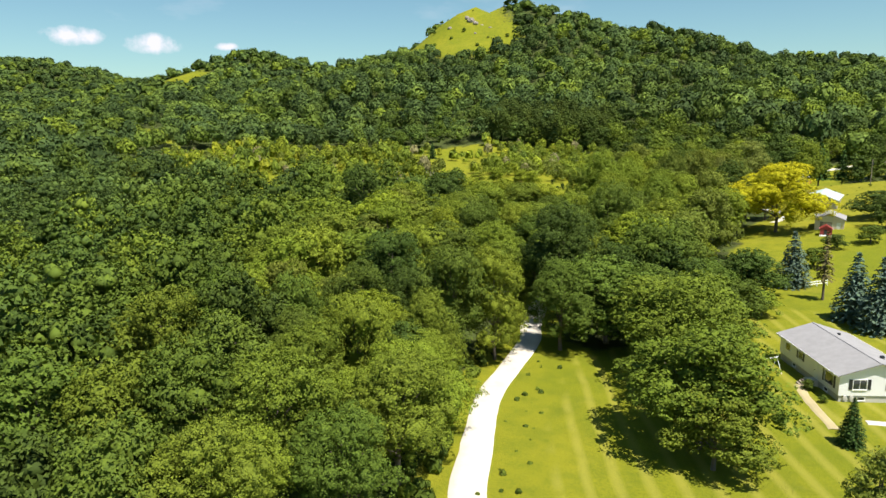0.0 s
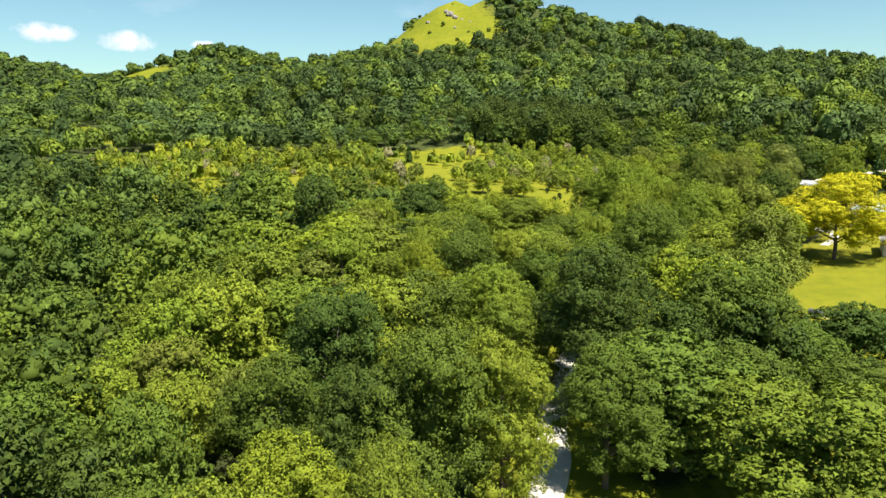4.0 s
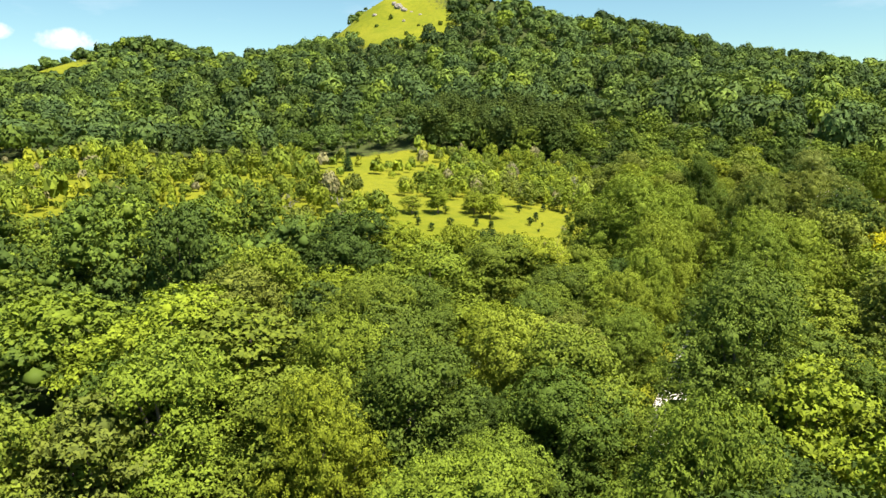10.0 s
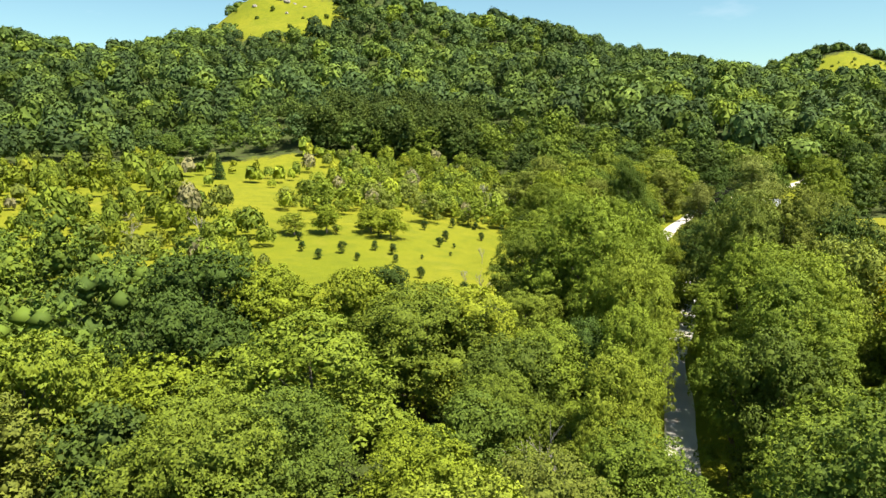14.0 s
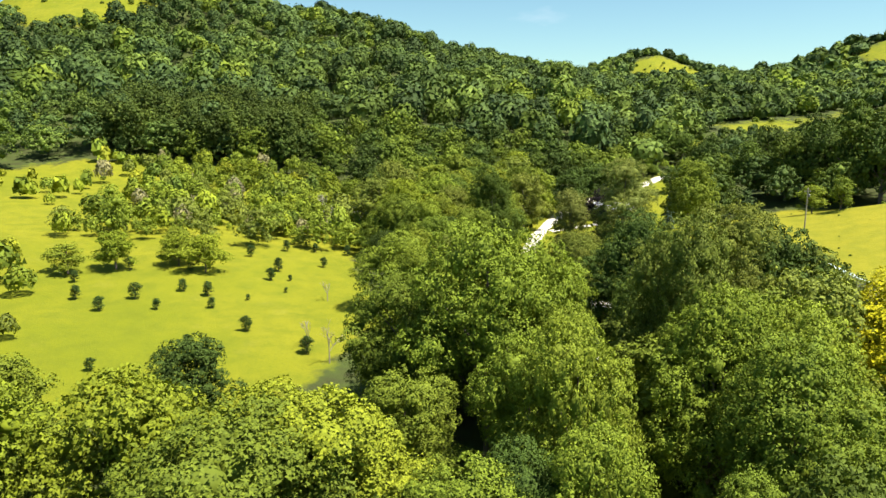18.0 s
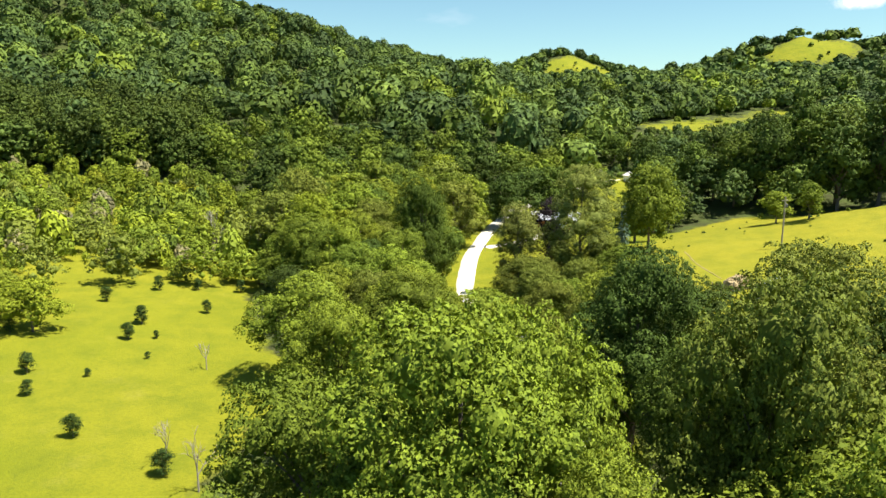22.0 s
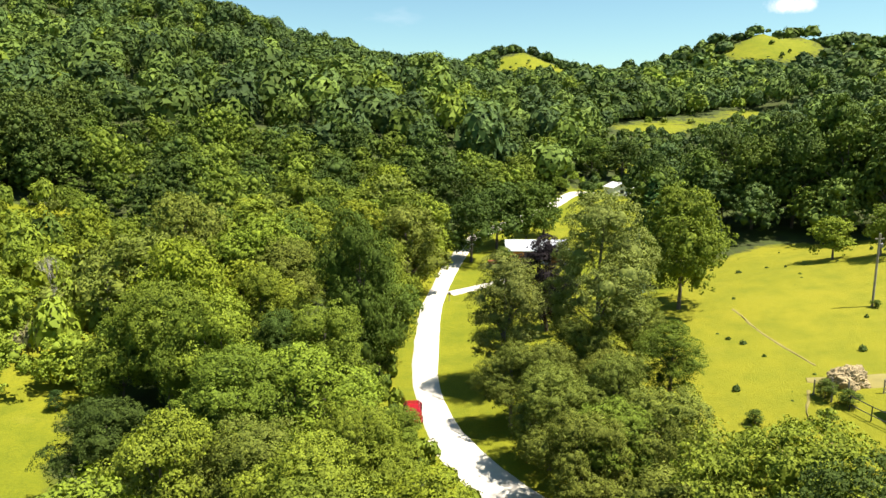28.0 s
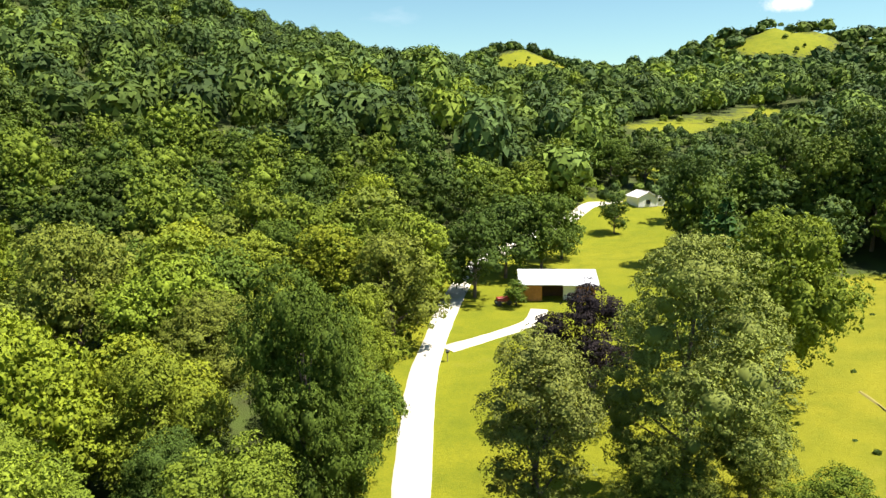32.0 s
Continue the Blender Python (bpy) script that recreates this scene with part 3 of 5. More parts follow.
def joined_woods(name, x, y, s, lod, r, label, tints=TINTS, tall=1.0, kinds=(0, 1, 2, 3, 4)):
    z = height(x, y)
    vs, ts, fs, ns, base_index = [], [], [], [], 0
    tone = np.clip(0.5 + 0.45 * waves(x, y, 21, 120) + r.normal(0, 0.2, len(x)), 0, 1)
    for k in range(len(x)):
        v, f, nv, _ = KINDS[kinds[r.randint(len(kinds))]].leaves[lod]
        fs.append(f + base_index)
        base_index += len(v)
        a = r.uniform(0, 6.28)
        c, n = math.cos(a) * s[k], math.sin(a) * s[k]
        vs.append(np.column_stack([v[:, 0] * c - v[:, 1] * n + x[k], v[:, 0] * n + v[:, 1] * c + y[k], v[:, 2] * s[k] * r.uniform(0.85, 1.15) * tall + z[k] - (2.2 if lod == 5 and s[k] > 0.5 else 0.3)]))
        ca, sa = math.cos(a), math.sin(a)
        ns.append(np.column_stack([nv[:, 0] * ca - nv[:, 1] * sa, nv[:, 0] * sa + nv[:, 1] * ca, nv[:, 2]]))
        t = np.array(tints[int(r.randint(len(tints)) * (0.55 + 0.45 * tone[k]))])
        # Random tone of stands and trees, widened to imitate sunlit and shaded slopes.
        ts.append(np.tile((*(t * (0.62 + 0.5 * tone[k])), 1), (len(v), 1)))
    ob = new(name, mesh_of(name, np.concatenate(vs), np.concatenate(fs), [WOODLAND], np.concatenate(ts), lod >= 1, np.concatenate(ns)))
    return tagged(ob, label, "woodland", kind="stuff")


# trees that stand out
tree(66.2, 15.5, 13.2, 7.4, MID, 1, 0)
tree(81.7, 8.1, 7.0, 2.8, OLIVE, None, 1)
tree(68, 126, 3.4, 2.4, DARK, 3)
tree(74.5, 133, 4.2, 3.0, DEEP, 0)
tree(77, 148, 7.5, 4.6, DARK, 3)
tree(66, 108, 4.0, 2.8, DEEP, 3)
tree(58.6, 80.2, 8.0, 7.3, DARK, None, 1)
tree(62.8, 68.7, 4.0, 3.1, FRESH, None, 1)
tree(74.7, 163.0, 7.0, 7.2, DARK, None, 1)
tree(-62.4, 110.3, 11.7, 8.6, DEEP, None, 1)
tree(-27.0, 109.1, 14.3, 7.6, DARK, None, 1)
tree(-2.4, 110.7, 14.3, 9.0, MID, None, 0)
tree(4.1, 36.9, 13.0, 7.4, MID, None, 0)
tree(-21.2, 48.1, 11.7, 4.8, MID, None, 1)
tree(-29.0, 63.3, 13.0, 8.2, FRESH, None, 1)
tree(-7.6, 66.4, 14.3, 9.0, MID, None, 0)
tree(-7.5, 30.2, 13.0, 5.8, MID, None, 1)
tree(18.8, -2.3, 14.3, 5.3, DARK, None, 1)
tree(21.1, 17.2, 13.0, 4.7, DEEP, None, 0)
tree(21.0, 4.9, 13.0, 4.6, DEEP, None, 0)
tree(37.0, 9.8, 13.0, 4.3, MID, None, 0)
tree(-5.7, 95.0, 15.6, 8.0, FRESH, None, 0)
tree(-14.7, 64.6, 15.6, 8.3, LIME, None, 1)
tree(11.6, 80.1, 14.3, 5.7, FRESH, None, 0)
tree(29.2, 131.9, 17.0, 9.0, MID, None, 0)
tree(15.4, 98.4, 11.0, 3.4, FRESH, None, 0)
tree(8.1, 57.1, 15.6, 3.8, LIME, None, 0)
tree(-15.1, 91.5, 11.7, 6.4, LIME, None, 0)
tree(5.4, 88.9, 11.7, 5.2, LIME, None, 0)
tree(12.9, 113.6, 13.0, 4.7, DARK, None, 0)
tree(-1.2, 193.8, 11.7, 4.9, MID, None, 0)
tree(5.3, 178.4, 12.3, 4.6, FRESH, None, 0)
tree(-3.8, 171.9, 12.0, 5.4, FRESH, None, 0)
tree(7.7, 216.6, 19.0, 4.7, DEEP, None, 1)
tree(-3.2, 218.3, 12.3, 4.3, FRESH, None, 1)
tree(-5.3, 201.3, 12.3, 4.0, MID, None, 0)
tree(7.5, 223.7, 14.6, 5.7, MID, None, 1)
tree(-6.2, 223.2, 11.2, 5.1, LIME, None, 1)
tree(-3.5, 199.7, 13.4, 4.0, FRESH, None, 0)
tree(-11.5, 115.5, 13.2, 6.4, LIME, 3)
tree(-20.5, 112.5, 13.0, 6.0, LIME, 0)
tree(-159, 257, 9.5, 6.4, DEEP, 3, 1, "round deep green tree at the meadow's upper edge")
tree(-37, 181, 6.0, 3.4, LIME, 3)
tree(-42.5, 183, 5.2, 3.2, LIME, 0)
tree(-50, 177.5, 6.0, 3.4, LIME, 2)
tree(-55, 173, 4.8, 2.8, FRESH, 4)
tree(-45, 188, 5.0, 3.0, FRESH, 0)
tree(80, 243, 6.5, 3.4, FRESH, 2, 1)
tree(84, 238, 7.5, 2.8, MID, 4, 1)
SILVER = (0.19, 0.216, 0.05)
PURPLE, GOLD = (0.03, 0.022, 0.026), (0.42, 0.4, 0.012)
tree(22.9, 214, 15.2, 4.4, SILVER, 5, 0, "slender olive-green birch-like tree beside the gravel lane")
tree(25.3, 204.5, 8.0, 3.4, OLIVE, 1)
tree(26.8, 200, 5.6, 3.2, DEEP, 3)
tree(21.8, 204.5, 8.5, 3.3, OLIVE, 1)
tree(23.6, 196.5, 9, 3.8, OLIVE, 0)
tree(24.2, 189.5, 8.5, 3.8, OLIVE, 3)
tree(31.2, 204, 6.0, 3.6, OLIVE, 3)
tree(30.2, 210, 7.5, 3.6, OLIVE, 0)
tree(37, 212, 8, 3.4, OLIVE, 2)
tree(29.5, 198, 8.5, 3.8, OLIVE)
tree(27.5, 191, 8, 4.0, MID)
tree(31.8, 190.5, 8.5, 4.2, OLIVE)
tree(33.2, 214, 19.5, 6.6, SILVER, 6, 0, "tall airy grey-green poplar at the pasture's edge")
tree(37, 203.5, 8.5, 3.0, MID, 5)
tree(31.3, 229, 12.5, 4.4, PURPLE, 4, 0, "dark purple-leaved maple in front of the barn", group="farmyard trees")
tree(49.3, 229.5, 16, 6.4, (0.155, 0.205, 0.022), 3, 1, "bushy fresh-green tree at the pasture's corner", group="farmyard trees")
tree(27.6, 275.5, 13.5, 5.8, DARK, 0, 1, "dark green tree shading the gravel lane", group="farmyard trees")
tree(34.5, 286, 14, 6.2, DARK, 2, 1, "dark green tree behind the barn", group="farmyard trees")
tree(41.5, 289, 13.5, 6.0, DEEP, 3, 1, "dark green tree behind the barn", group="farmyard trees")
tree(47, 296, 12, 4.6, DEEP, 4, 1, "dark green tree behind the barn", group="farmyard trees")
tree(33.0, 269.5, 4.0, 1.9, DEEP, 4, 1, "round bush at the barn's corner", "bush", "farmyard bushes")
tree(53, 143, 17.5, 11.2, GOLD, 3, 0, "golden-leaved round maple on the lawn", group="garden trees")
tree(46.4, 42, 12.5, 8.4, DEEP, 0)
tree(60, 33, 14, 8.0, MID, 1)
tree(63.5, 24.5, 13, 6.4, MID, 0)
tree(54.5, 38.5, 12, 7, MID, 1)
tree(68.5, 12, 8, 5.2, MID, 2)
tree(51.5, 49, 11, 6, DEEP, 0)
tree(60.4, 59.3, 8, 5.5, DEEP, 2)
tree(54.5, 66, 9, 5.5, DEEP, 3)
tree(59.3, 75, 9.5, 5, DARK, 0)
tree(35.6, 50, 19.5, 7.2, DARK, 1)
tree(26.8, 48, 12, 6, MID, 0)
tree(31, 58.5, 18.5, 4.8, MID, 1)
tree(14.4, 47.5, 11, 7, FRESH, 3)
tree(30, 84, 20, 6.6, DEEP, 1)
tree(-35, 83, 18, 5.8, DARK, 0, 1)
tree(-18, 97, 15, 6.4, DARK, 0)
tree(-1, 116, 13.5, 8.6, LIME, 3)
tree(10, 134, 22, 6.8, FRESH, 1)
tree(14.6, 138.5, 20, 5.2, FRESH, 0)
tree(26.8, 127, 19, 5.4, FRESH, 1)
tree(16.6, 102.5, 15, 3.9, FRESH, 1)
tree(16.8, 112, 16, 4.0, FRESH, 1)
tree(16.4, 120, 18.2, 4.4, FRESH, 0)
tree(36.2, 27, 15.5, 5.0, FRESH, 0)
tree(42, 35.6, 13, 5.2, DEEP, 1)
tree(17, 153, 15, 3.6, FRESH, 1)
tree(25.6, 112, 13, 3.9, MID, 0)
tree(15.6, 130.5, 16.5, 4.4, FRESH, 1)
tree(25.4, 157.5, 20, 5.4, DARK, 1)
tree(29, 166, 16, 5.2, DARK, 0)
tree(27, 146, 16, 5.0, DEEP, 0)
tree(27, 138.5, 22, 5.6, OLIVE, 0)
tree(33, 128, 17, 6.5, FRESH, 3)
tree(39, 157.5, 19, 5.6, OLIVE, 1)
tree(47, 163.5, 13, 5.0, OLIVE, 0)
tree(32, 144.5, 22, 6.4, OLIVE, 6)
tree(34.5, 170, 13.5, 5.2, DARK, 0)
tree(38, 138, 17, 6, OLIVE, 2)
tree(41.5, 165, 11, 4.8, OLIVE, 1)
tree(40, 150, 18, 6, DARK, 0, 1)
# tall dark trees behind the pasture
for x, y, h, r, tint in ((80, 287, 17, 6, DEEP), (88, 281, 19, 6.5, DEEP), (95, 278, 21, 7, DARK), (101, 271, 22, 7, DEEP), (104, 262, 21, 7, DARK), (108, 270, 24, 7.5, DEEP), (97, 288, 23, 7, DARK),
                         (87, 292, 20, 6.5, DARK), (72, 292, 14, 5.5, MID), (112, 260, 25, 8, DARK), (106, 282, 25, 8, DEEP), (118, 250, 24, 8, DEEP), (66.5, 284, 18, 5.6, DARK)):
    tree(x, y, h, r, tint, None, 1, "tall dark green tree behind the pasture", group="farmyard trees")
tree(30, 119, 18, 5.8, MID, 1)
tree(29, 109, 15, 4.8, DEEP, 0)
tree(4.5, 205, 12, 4.8, MID)
tree(3, 196, 11, 5.2, FRESH)
tree(8.2, 188, 9.5, 4.2, FRESH)
tree(12.5, 181, 8.5, 4.2, LIME)
tree(9.2, 219, 13, 4.2, DEEP)
tree(8.6, 231, 12, 4.6, MID)
tree(10.2, 241, 11, 4.4, FRESH)
tree(14, 170, 12.5, 5, FRESH)
tree(17, 177, 8.5, 3.6, MID)
tree(27, 180, 9, 4.6, OLIVE)
tree(29.8, 182, 9.5, 4, OLIVE)
tree(11, 200.5, 4.4, 2.2, MID)
tree(43.5, 150, 16.5, 5.6, OLIVE, 1)
tree(13.6, 125.5, 15, 4.6, FRESH, 0)
tree(26.8, 134, 16, 4.8, FRESH, 1)
for x, y, h, r, tint in ((47, 327, 12, 5.5, MID), (53, 336, 13, 5.5, DEEP), (59, 344, 12, 5.5, MID), (66, 349, 13, 6, DEEP), (75, 351, 12, 5.5, DEEP), (85, 352, 13, 6, DARK), (58, 333, 9, 4, MID), (94, 340, 14, 6, DARK)):
    tree(x, y, h, r, tint, None, 1, "green broadleaf tree above the farm lawn", group="farmyard trees")
tree(6, 152, 13, 5.5, FRESH, 0)
tree(0.5, 160.5, 13, 5.5, FRESH, 3)
tree(10.5, 161, 12.5, 5, LIME, 2)
tree(25.7, -27.5, 13.0, 5.4, DEEP)
tree(29.9, -23.4, 12.5, 5.4, MID)
tree(34.7, -19.5, 14.0, 5.4, DEEP)
tree(37.4, -33.1, 12.0, 5.4, DARK)
tree(41.1, -30.1, 13.0, 5.4, DEEP)
tree(44.4, -26.6, 12.5, 5.4, MID)
tree(25.5, -9, 12.5, 5, DEEP)
tree(10.5, 2, 13, 5.4, DEEP)
tree(13, -8, 12.5, 5.4, MID)
tree(28, -1.5, 11.5, 4.6, DEEP)


VERGE = [(6, 192), (20, 186), (20, 226), (9.5, 226), (7, 206)]
FIELD_EDGE = [(-16, 128), (0.5, 126), (3, 142), (-4, 152), (-12, 150)]
LOW = [(33, 160), (52, 158), (52, 192), (34, 192)]
# nearest woods, tree by tree
x, y, r = scatter(-75, 70, -30, 330, 7.3, 31)
ok = well_clear(x, y, 2.0) & free_of_taken(x, y, 1.7) & ~inside(x, y, VERGE) & ~inside(x, y, LOW) & ~inside(x, y, FIELD_EDGE)
x, y = x[ok], y[ok]
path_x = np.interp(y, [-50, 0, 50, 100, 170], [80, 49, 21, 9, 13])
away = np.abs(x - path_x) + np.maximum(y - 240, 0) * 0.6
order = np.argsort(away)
own = 300 - len(TAKEN)
for n, i in enumerate(order[:own]):
    s = r.uniform(0.6, 1.12) if not (-50 < x[i] < 2 and 98 < y[i] < 135) else r.uniform(0.46, 0.66)
    tint = TINTS[r.randint(len(TINTS))]
    if -15 < x[i] < 12 and 118 < y[i] < 165 and tint in (DARK, DEEP):
        tint = FRESH
    tree(x[i], y[i], 14.0 * s, 6.0 * s, tint)
rest = order[own:]
joined_woods("woodland", x[rest], y[rest], r.uniform(0.6, 0.95, len(rest)), 2, r, "dense green broadleaf trees along the valley floor", WOOD_TINTS)

# far woods over the hills
HOLLOW = [(60, 335), (100, 330), (170, 410), (215, 470), (245, 520), (250, 545), (215, 505), (180, 478), (150, 455), (112, 430)]
x, y, r = scatter(-1150, 560, -60, 1010, 10.4, 41)
ok = well_clear(x, y, 1.2) & ~((x > -75) & (x < 70) & (y > -30) & (y < 330)) & (np.abs(np.degrees(np.arctan2(x - 70, y + 70)) + 15) < 62)
x, y = x[ok], y[ok]
# slopes that lie open to the valley are wooded closely, those behind the ridges thinly
facing, z = np.zeros(len(x), bool), height(x, y) + 26
u = np.linspace(0.2, 0.97, 24)[:, None]
for px, py in ((81, -51), (45, 8), (24, 45), (12, 85), (8, 120), (12, 170)):
    lx, ly = px + (x - px) * u, py + (y - py) * u
    facing |= (height(lx.ravel(), ly.ravel()).reshape(lx.shape) < 32 + (z - 32) * u).all(0)
ok = (facing & (np.degrees(np.arctan2(x - 8, y - 122)) < 44)) | (r.random_sample(len(x)) < 0.12)
x, y = x[ok], y[ok]
close = (x > -170) & (x < 130) & (y < 330)
joined_woods("woodland_slope", x[close], y[close], r.uniform(0.65, 1.0, close.sum()), 2, r, "green broadleaf woodland rising behind the meadow", HAZE_TINTS)
x, y = x[~close], y[~close]
near = np.hypot(x - 10, y - 120) < 540
size = r.uniform(0.65, 1.32, len(x)) * np.where(inside(x, y, HOLLOW), 0.34, 1.0)
off = np.hypot(x - 10, y - 130)
joined_woods("forest_foot", x[off < 310], y[off < 310], size[off < 310], 3, r, "dense green forest at the foot of the hills", HAZE_TINTS, 0.9)
mid = (off >= 310) & near
joined_woods("forest_hillside", x[mid], y[mid], size[mid], 4, r, "dense green forest on the lower hillsides", HAZE_TINTS, 0.85)
joined_woods("far_woodland", x[~near], y[~near], r.uniform(0.8, 1.3, (~near).sum()), 5, r, "distant unbroken green forest over the hilltops", HAZE_TINTS, 0.72)

x, y, r = scatter(55, 255, 325, 550, 5.2, 44)
ok = inside(x, y, HOLLOW) & ~open_land(x, y)
joined_woods("young_growth", x[ok], y[ok], r.uniform(0.2, 0.3, ok.sum()), 5, r, "low close young trees in the hollow below the hill pasture", HAZE_TINTS, 0.95)

UPPER = [(124, 482), (151, 489), (183, 512), (219, 557), (244, 552), (262, 590), (230, 620), (150, 600), (118, 530)]
x, y, r = scatter(110, 270, 475, 625, 6.4, 45)
ok = inside(x, y, UPPER) & ~open_land(x, y)
joined_woods("pasture_edge_wood", x[ok], y[ok], r.uniform(0.75, 1.0, ok.sum()), 5, r, "dark close wood along the upper edge of the hill pasture", [DARK, DARK, DEEP], 1.0)

# pine stand at the foot of the hill
x, y, r = scatter(-128, -60, 297, 332, 5.0, 57)
ok = ~open_land(x, y)
joined_woods("pine_stand", x[ok], y[ok], r.uniform(0.95, 1.15, ok.sum()), 2, r, "close dark olive-green stand of tall slender trees behind the meadow", [(0.075, 0.105, 0.022), (0.09, 0.12, 0.022), (0.1, 0.12, 0.028)], 1.05, (5,))

# scrub on the old meadow
CLEARING = [(-142, 238), (-152, 275), (-134, 291), (-101, 272), (-80, 235), (-55, 184), (-60, 161), (-96, 194)]
GREYISH = [(0.2, 0.18, 0.085), (0.17, 0.155, 0.085)]
x, y, r = scatter(-215, -16, 95, 295, 3.0, 51)
dense = 0.3 + 0.75 * waves(x, y, 61, 38) + np.clip((x + 70) / 50, 0, 0.8) * (y > 208) - 0.1 * (y < 150) - 0.75 * inside(x, y, CLEARING)
ok = inside(x, y, MEADOW) & ~inside(x, y, FIELD) & (r.random_sample(len(x)) < np.clip(dense, 0.05, 0.95))
x, y = x[ok], y[ok]
small, close = r.uniform(0.12, 0.3, len(x)) * r.uniform(0.7, 1.5, len(x)), x > -92
SCRUB = [MID, FRESH, LIME, YELLOW, OLIVE, *GREYISH]
joined_woods("scrub", x[close], y[close], small[close], 4, r, "mixed yellow-green scrub and bushes on an old meadow", SCRUB, 1.25)
joined_woods("upper_scrub", x[~close], y[~close], small[~close], 5, r, "mixed yellow-green scrub over the upper part of an old meadow", SCRUB, 1.25)
x, y, r = scatter(-205, -16, 112, 292, 5.2, 54)
ok = inside(x, y, MEADOW) & ~inside(x, y, FIELD) & (r.random_sample(len(x)) < np.clip(0.26 + 0.75 * waves(x, y, 62, 55) - 0.5 * inside(x, y, CLEARING), 0.03, 0.9))
joined_woods("meadow_bushes", x[ok], y[ok], r.uniform(0.22, 0.5, ok.sum()), 4, r, "taller yellow-green and grey-brown bushes on the old meadow", [FRESH, LIME, LIME, OLIVE, MID, DEEP, *GREYISH], 1.1)
x, y, r = scatter(-75, -16, 200, 296, 5.5, 52)
ok = inside(x, y, MEADOW) & (r.random_sample(len(x)) < 0.5 + (x > -45) * 0.3)
joined_woods("meadow_edge_trees", x[ok], y[ok], r.uniform(0.25, 0.55, ok.sum()), 2, r, "young yellow-green trees along the upper edge of the field", [FRESH, FRESH, LIME, MID, OLIVE, GREYISH[0]], 1.0)

# low bushes on the bare bluffs
x, y, r = scatter(-640, 380, 350, 930, 13, 53)
ok = open_land(x, y) & (np.hypot(x, y - 100) > 300) & (r.random_sample(len(x)) < 0.3)
joined_woods("bluff_bushes", x[ok], y[ok], r.uniform(0.12, 0.4, ok.sum()), 5, r, "scattered dark bushes on the bare grassy bluffs", [DEEP, MID, OLIVE, FRESH], 0.8)

# ---- evergreens and bare trees ----
def part(name, bm, mat, parent, label=""):
    """Links a bmesh, or shares a mesh, as one object under a thing or a part."""
    o = new(name, bm_mesh(name, bm, mat) if isinstance(bm, bmesh.types.BMesh) else bm)
    o.parent = parent
    return tagged(o, label)


def box(bm, x0, x1, y0, y1, z0, z1, bevel=0.0):
    vs = [bm.verts.new((x, y, z)) for z in (z0, z1) for x, y in ((x0, y0), (x1, y0), (x1, y1), (x0, y1))]
    fs = [bm.faces.new([vs[i] for i in q]) for q in ((3, 2, 1, 0), (4, 5, 6, 7), (0, 1, 5, 4), (1, 2, 6, 5), (2, 3, 7, 6), (3, 0, 4, 7))]
    if bevel:
        es = {e for f in fs for e in f.edges}
        bmesh.ops.bevel(bm, geom=list(es), offset=bevel, segments=1, affect="EDGES")
    return bm


def one_box(*a, bevel=0.0):
    return box(bmesh.new(), *a, bevel=bevel)


NEEDLE = LEAF
SPRUCE_BLUE, SPRUCE_DARK, SPRUCE_BROWN, PINE = (0.11, 0.16, 0.125), (0.045, 0.085, 0.02), (0.13, 0.115, 0.05), (0.05, 0.1, 0.022)


def spruce_mesh(seed, h, r, levels, length, droop=0.35, base=0.06, bushy=1.0):
    rng = np.random.RandomState(seed)
    pos, nor = [], []
    for k in range(levels):
        u = base + (0.985 - base) * (k + rng.uniform(0, 0.7)) / levels
        reach = r * (1 - u) ** 0.85 * rng.uniform(0.85, 1.1) + 0.05
        count = max(5, int((7 + 9 * (1 - u)) * bushy))
        for b in range(count):
            a = 6.2832 * (b + rng.uniform(-0.3, 0.3)) / count + k * 0.9
            out = np.array([math.cos(a), math.sin(a), 0.0])
            side = np.array([-out[1], out[0], 0.0])
            steps_out = max(2, int(reach / (length * 0.55)))
            for q in range(steps_out):
                v = (q + 0.6) / steps_out
                spread = rng.uniform(-1, 1) * reach * 0.16 * (1.3 - v)
                pos.append(out * reach * v + side * spread + [0, 0, h * u - droop * reach * v * v + 0.12 * reach * v])
                nor.append(out * 0.55 + [0, 0, 0.9] + side * rng.uniform(-0.4, 0.4))
    v, f, nv = leaf_sprays(rng, np.array(pos), np.array(nor), length * 1.5, length * 0.75, 0.3)
    return mesh_of("crown", v, f, [NEEDLE])


def spruce_trunk(h):
    bm = bmesh.new()
    tube(bm, (0, 0, -0.4), (0, 0, h * 0.5), 0.03 + h * 0.016, h * 0.009 + 0.01, 8)
    tube(bm, (0, 0, h * 0.5), (0, 0, h * 0.98), h * 0.009 + 0.01, 0.01, 8)
    return bm_mesh("trunk", bm, BARK)


SPRUCE = {"tall": (spruce_mesh(91, 11.0, 3.0, 30, 0.42), spruce_trunk(11.0), 11.0), "pine": (spruce_mesh(92, 16.0, 5.0, 22, 0.8, 0.1, 0.15), spruce_trunk(16.0), 16.0),
          "young": (spruce_mesh(93, 2.0, 0.85, 12, 0.2, 0.15, 0.03), spruce_trunk(2.0), 2.0), "thin": (spruce_mesh(94, 11.0, 2.2, 20, 0.42, 0.3, 0.3, 0.55), spruce_trunk(11.0), 11.0)}


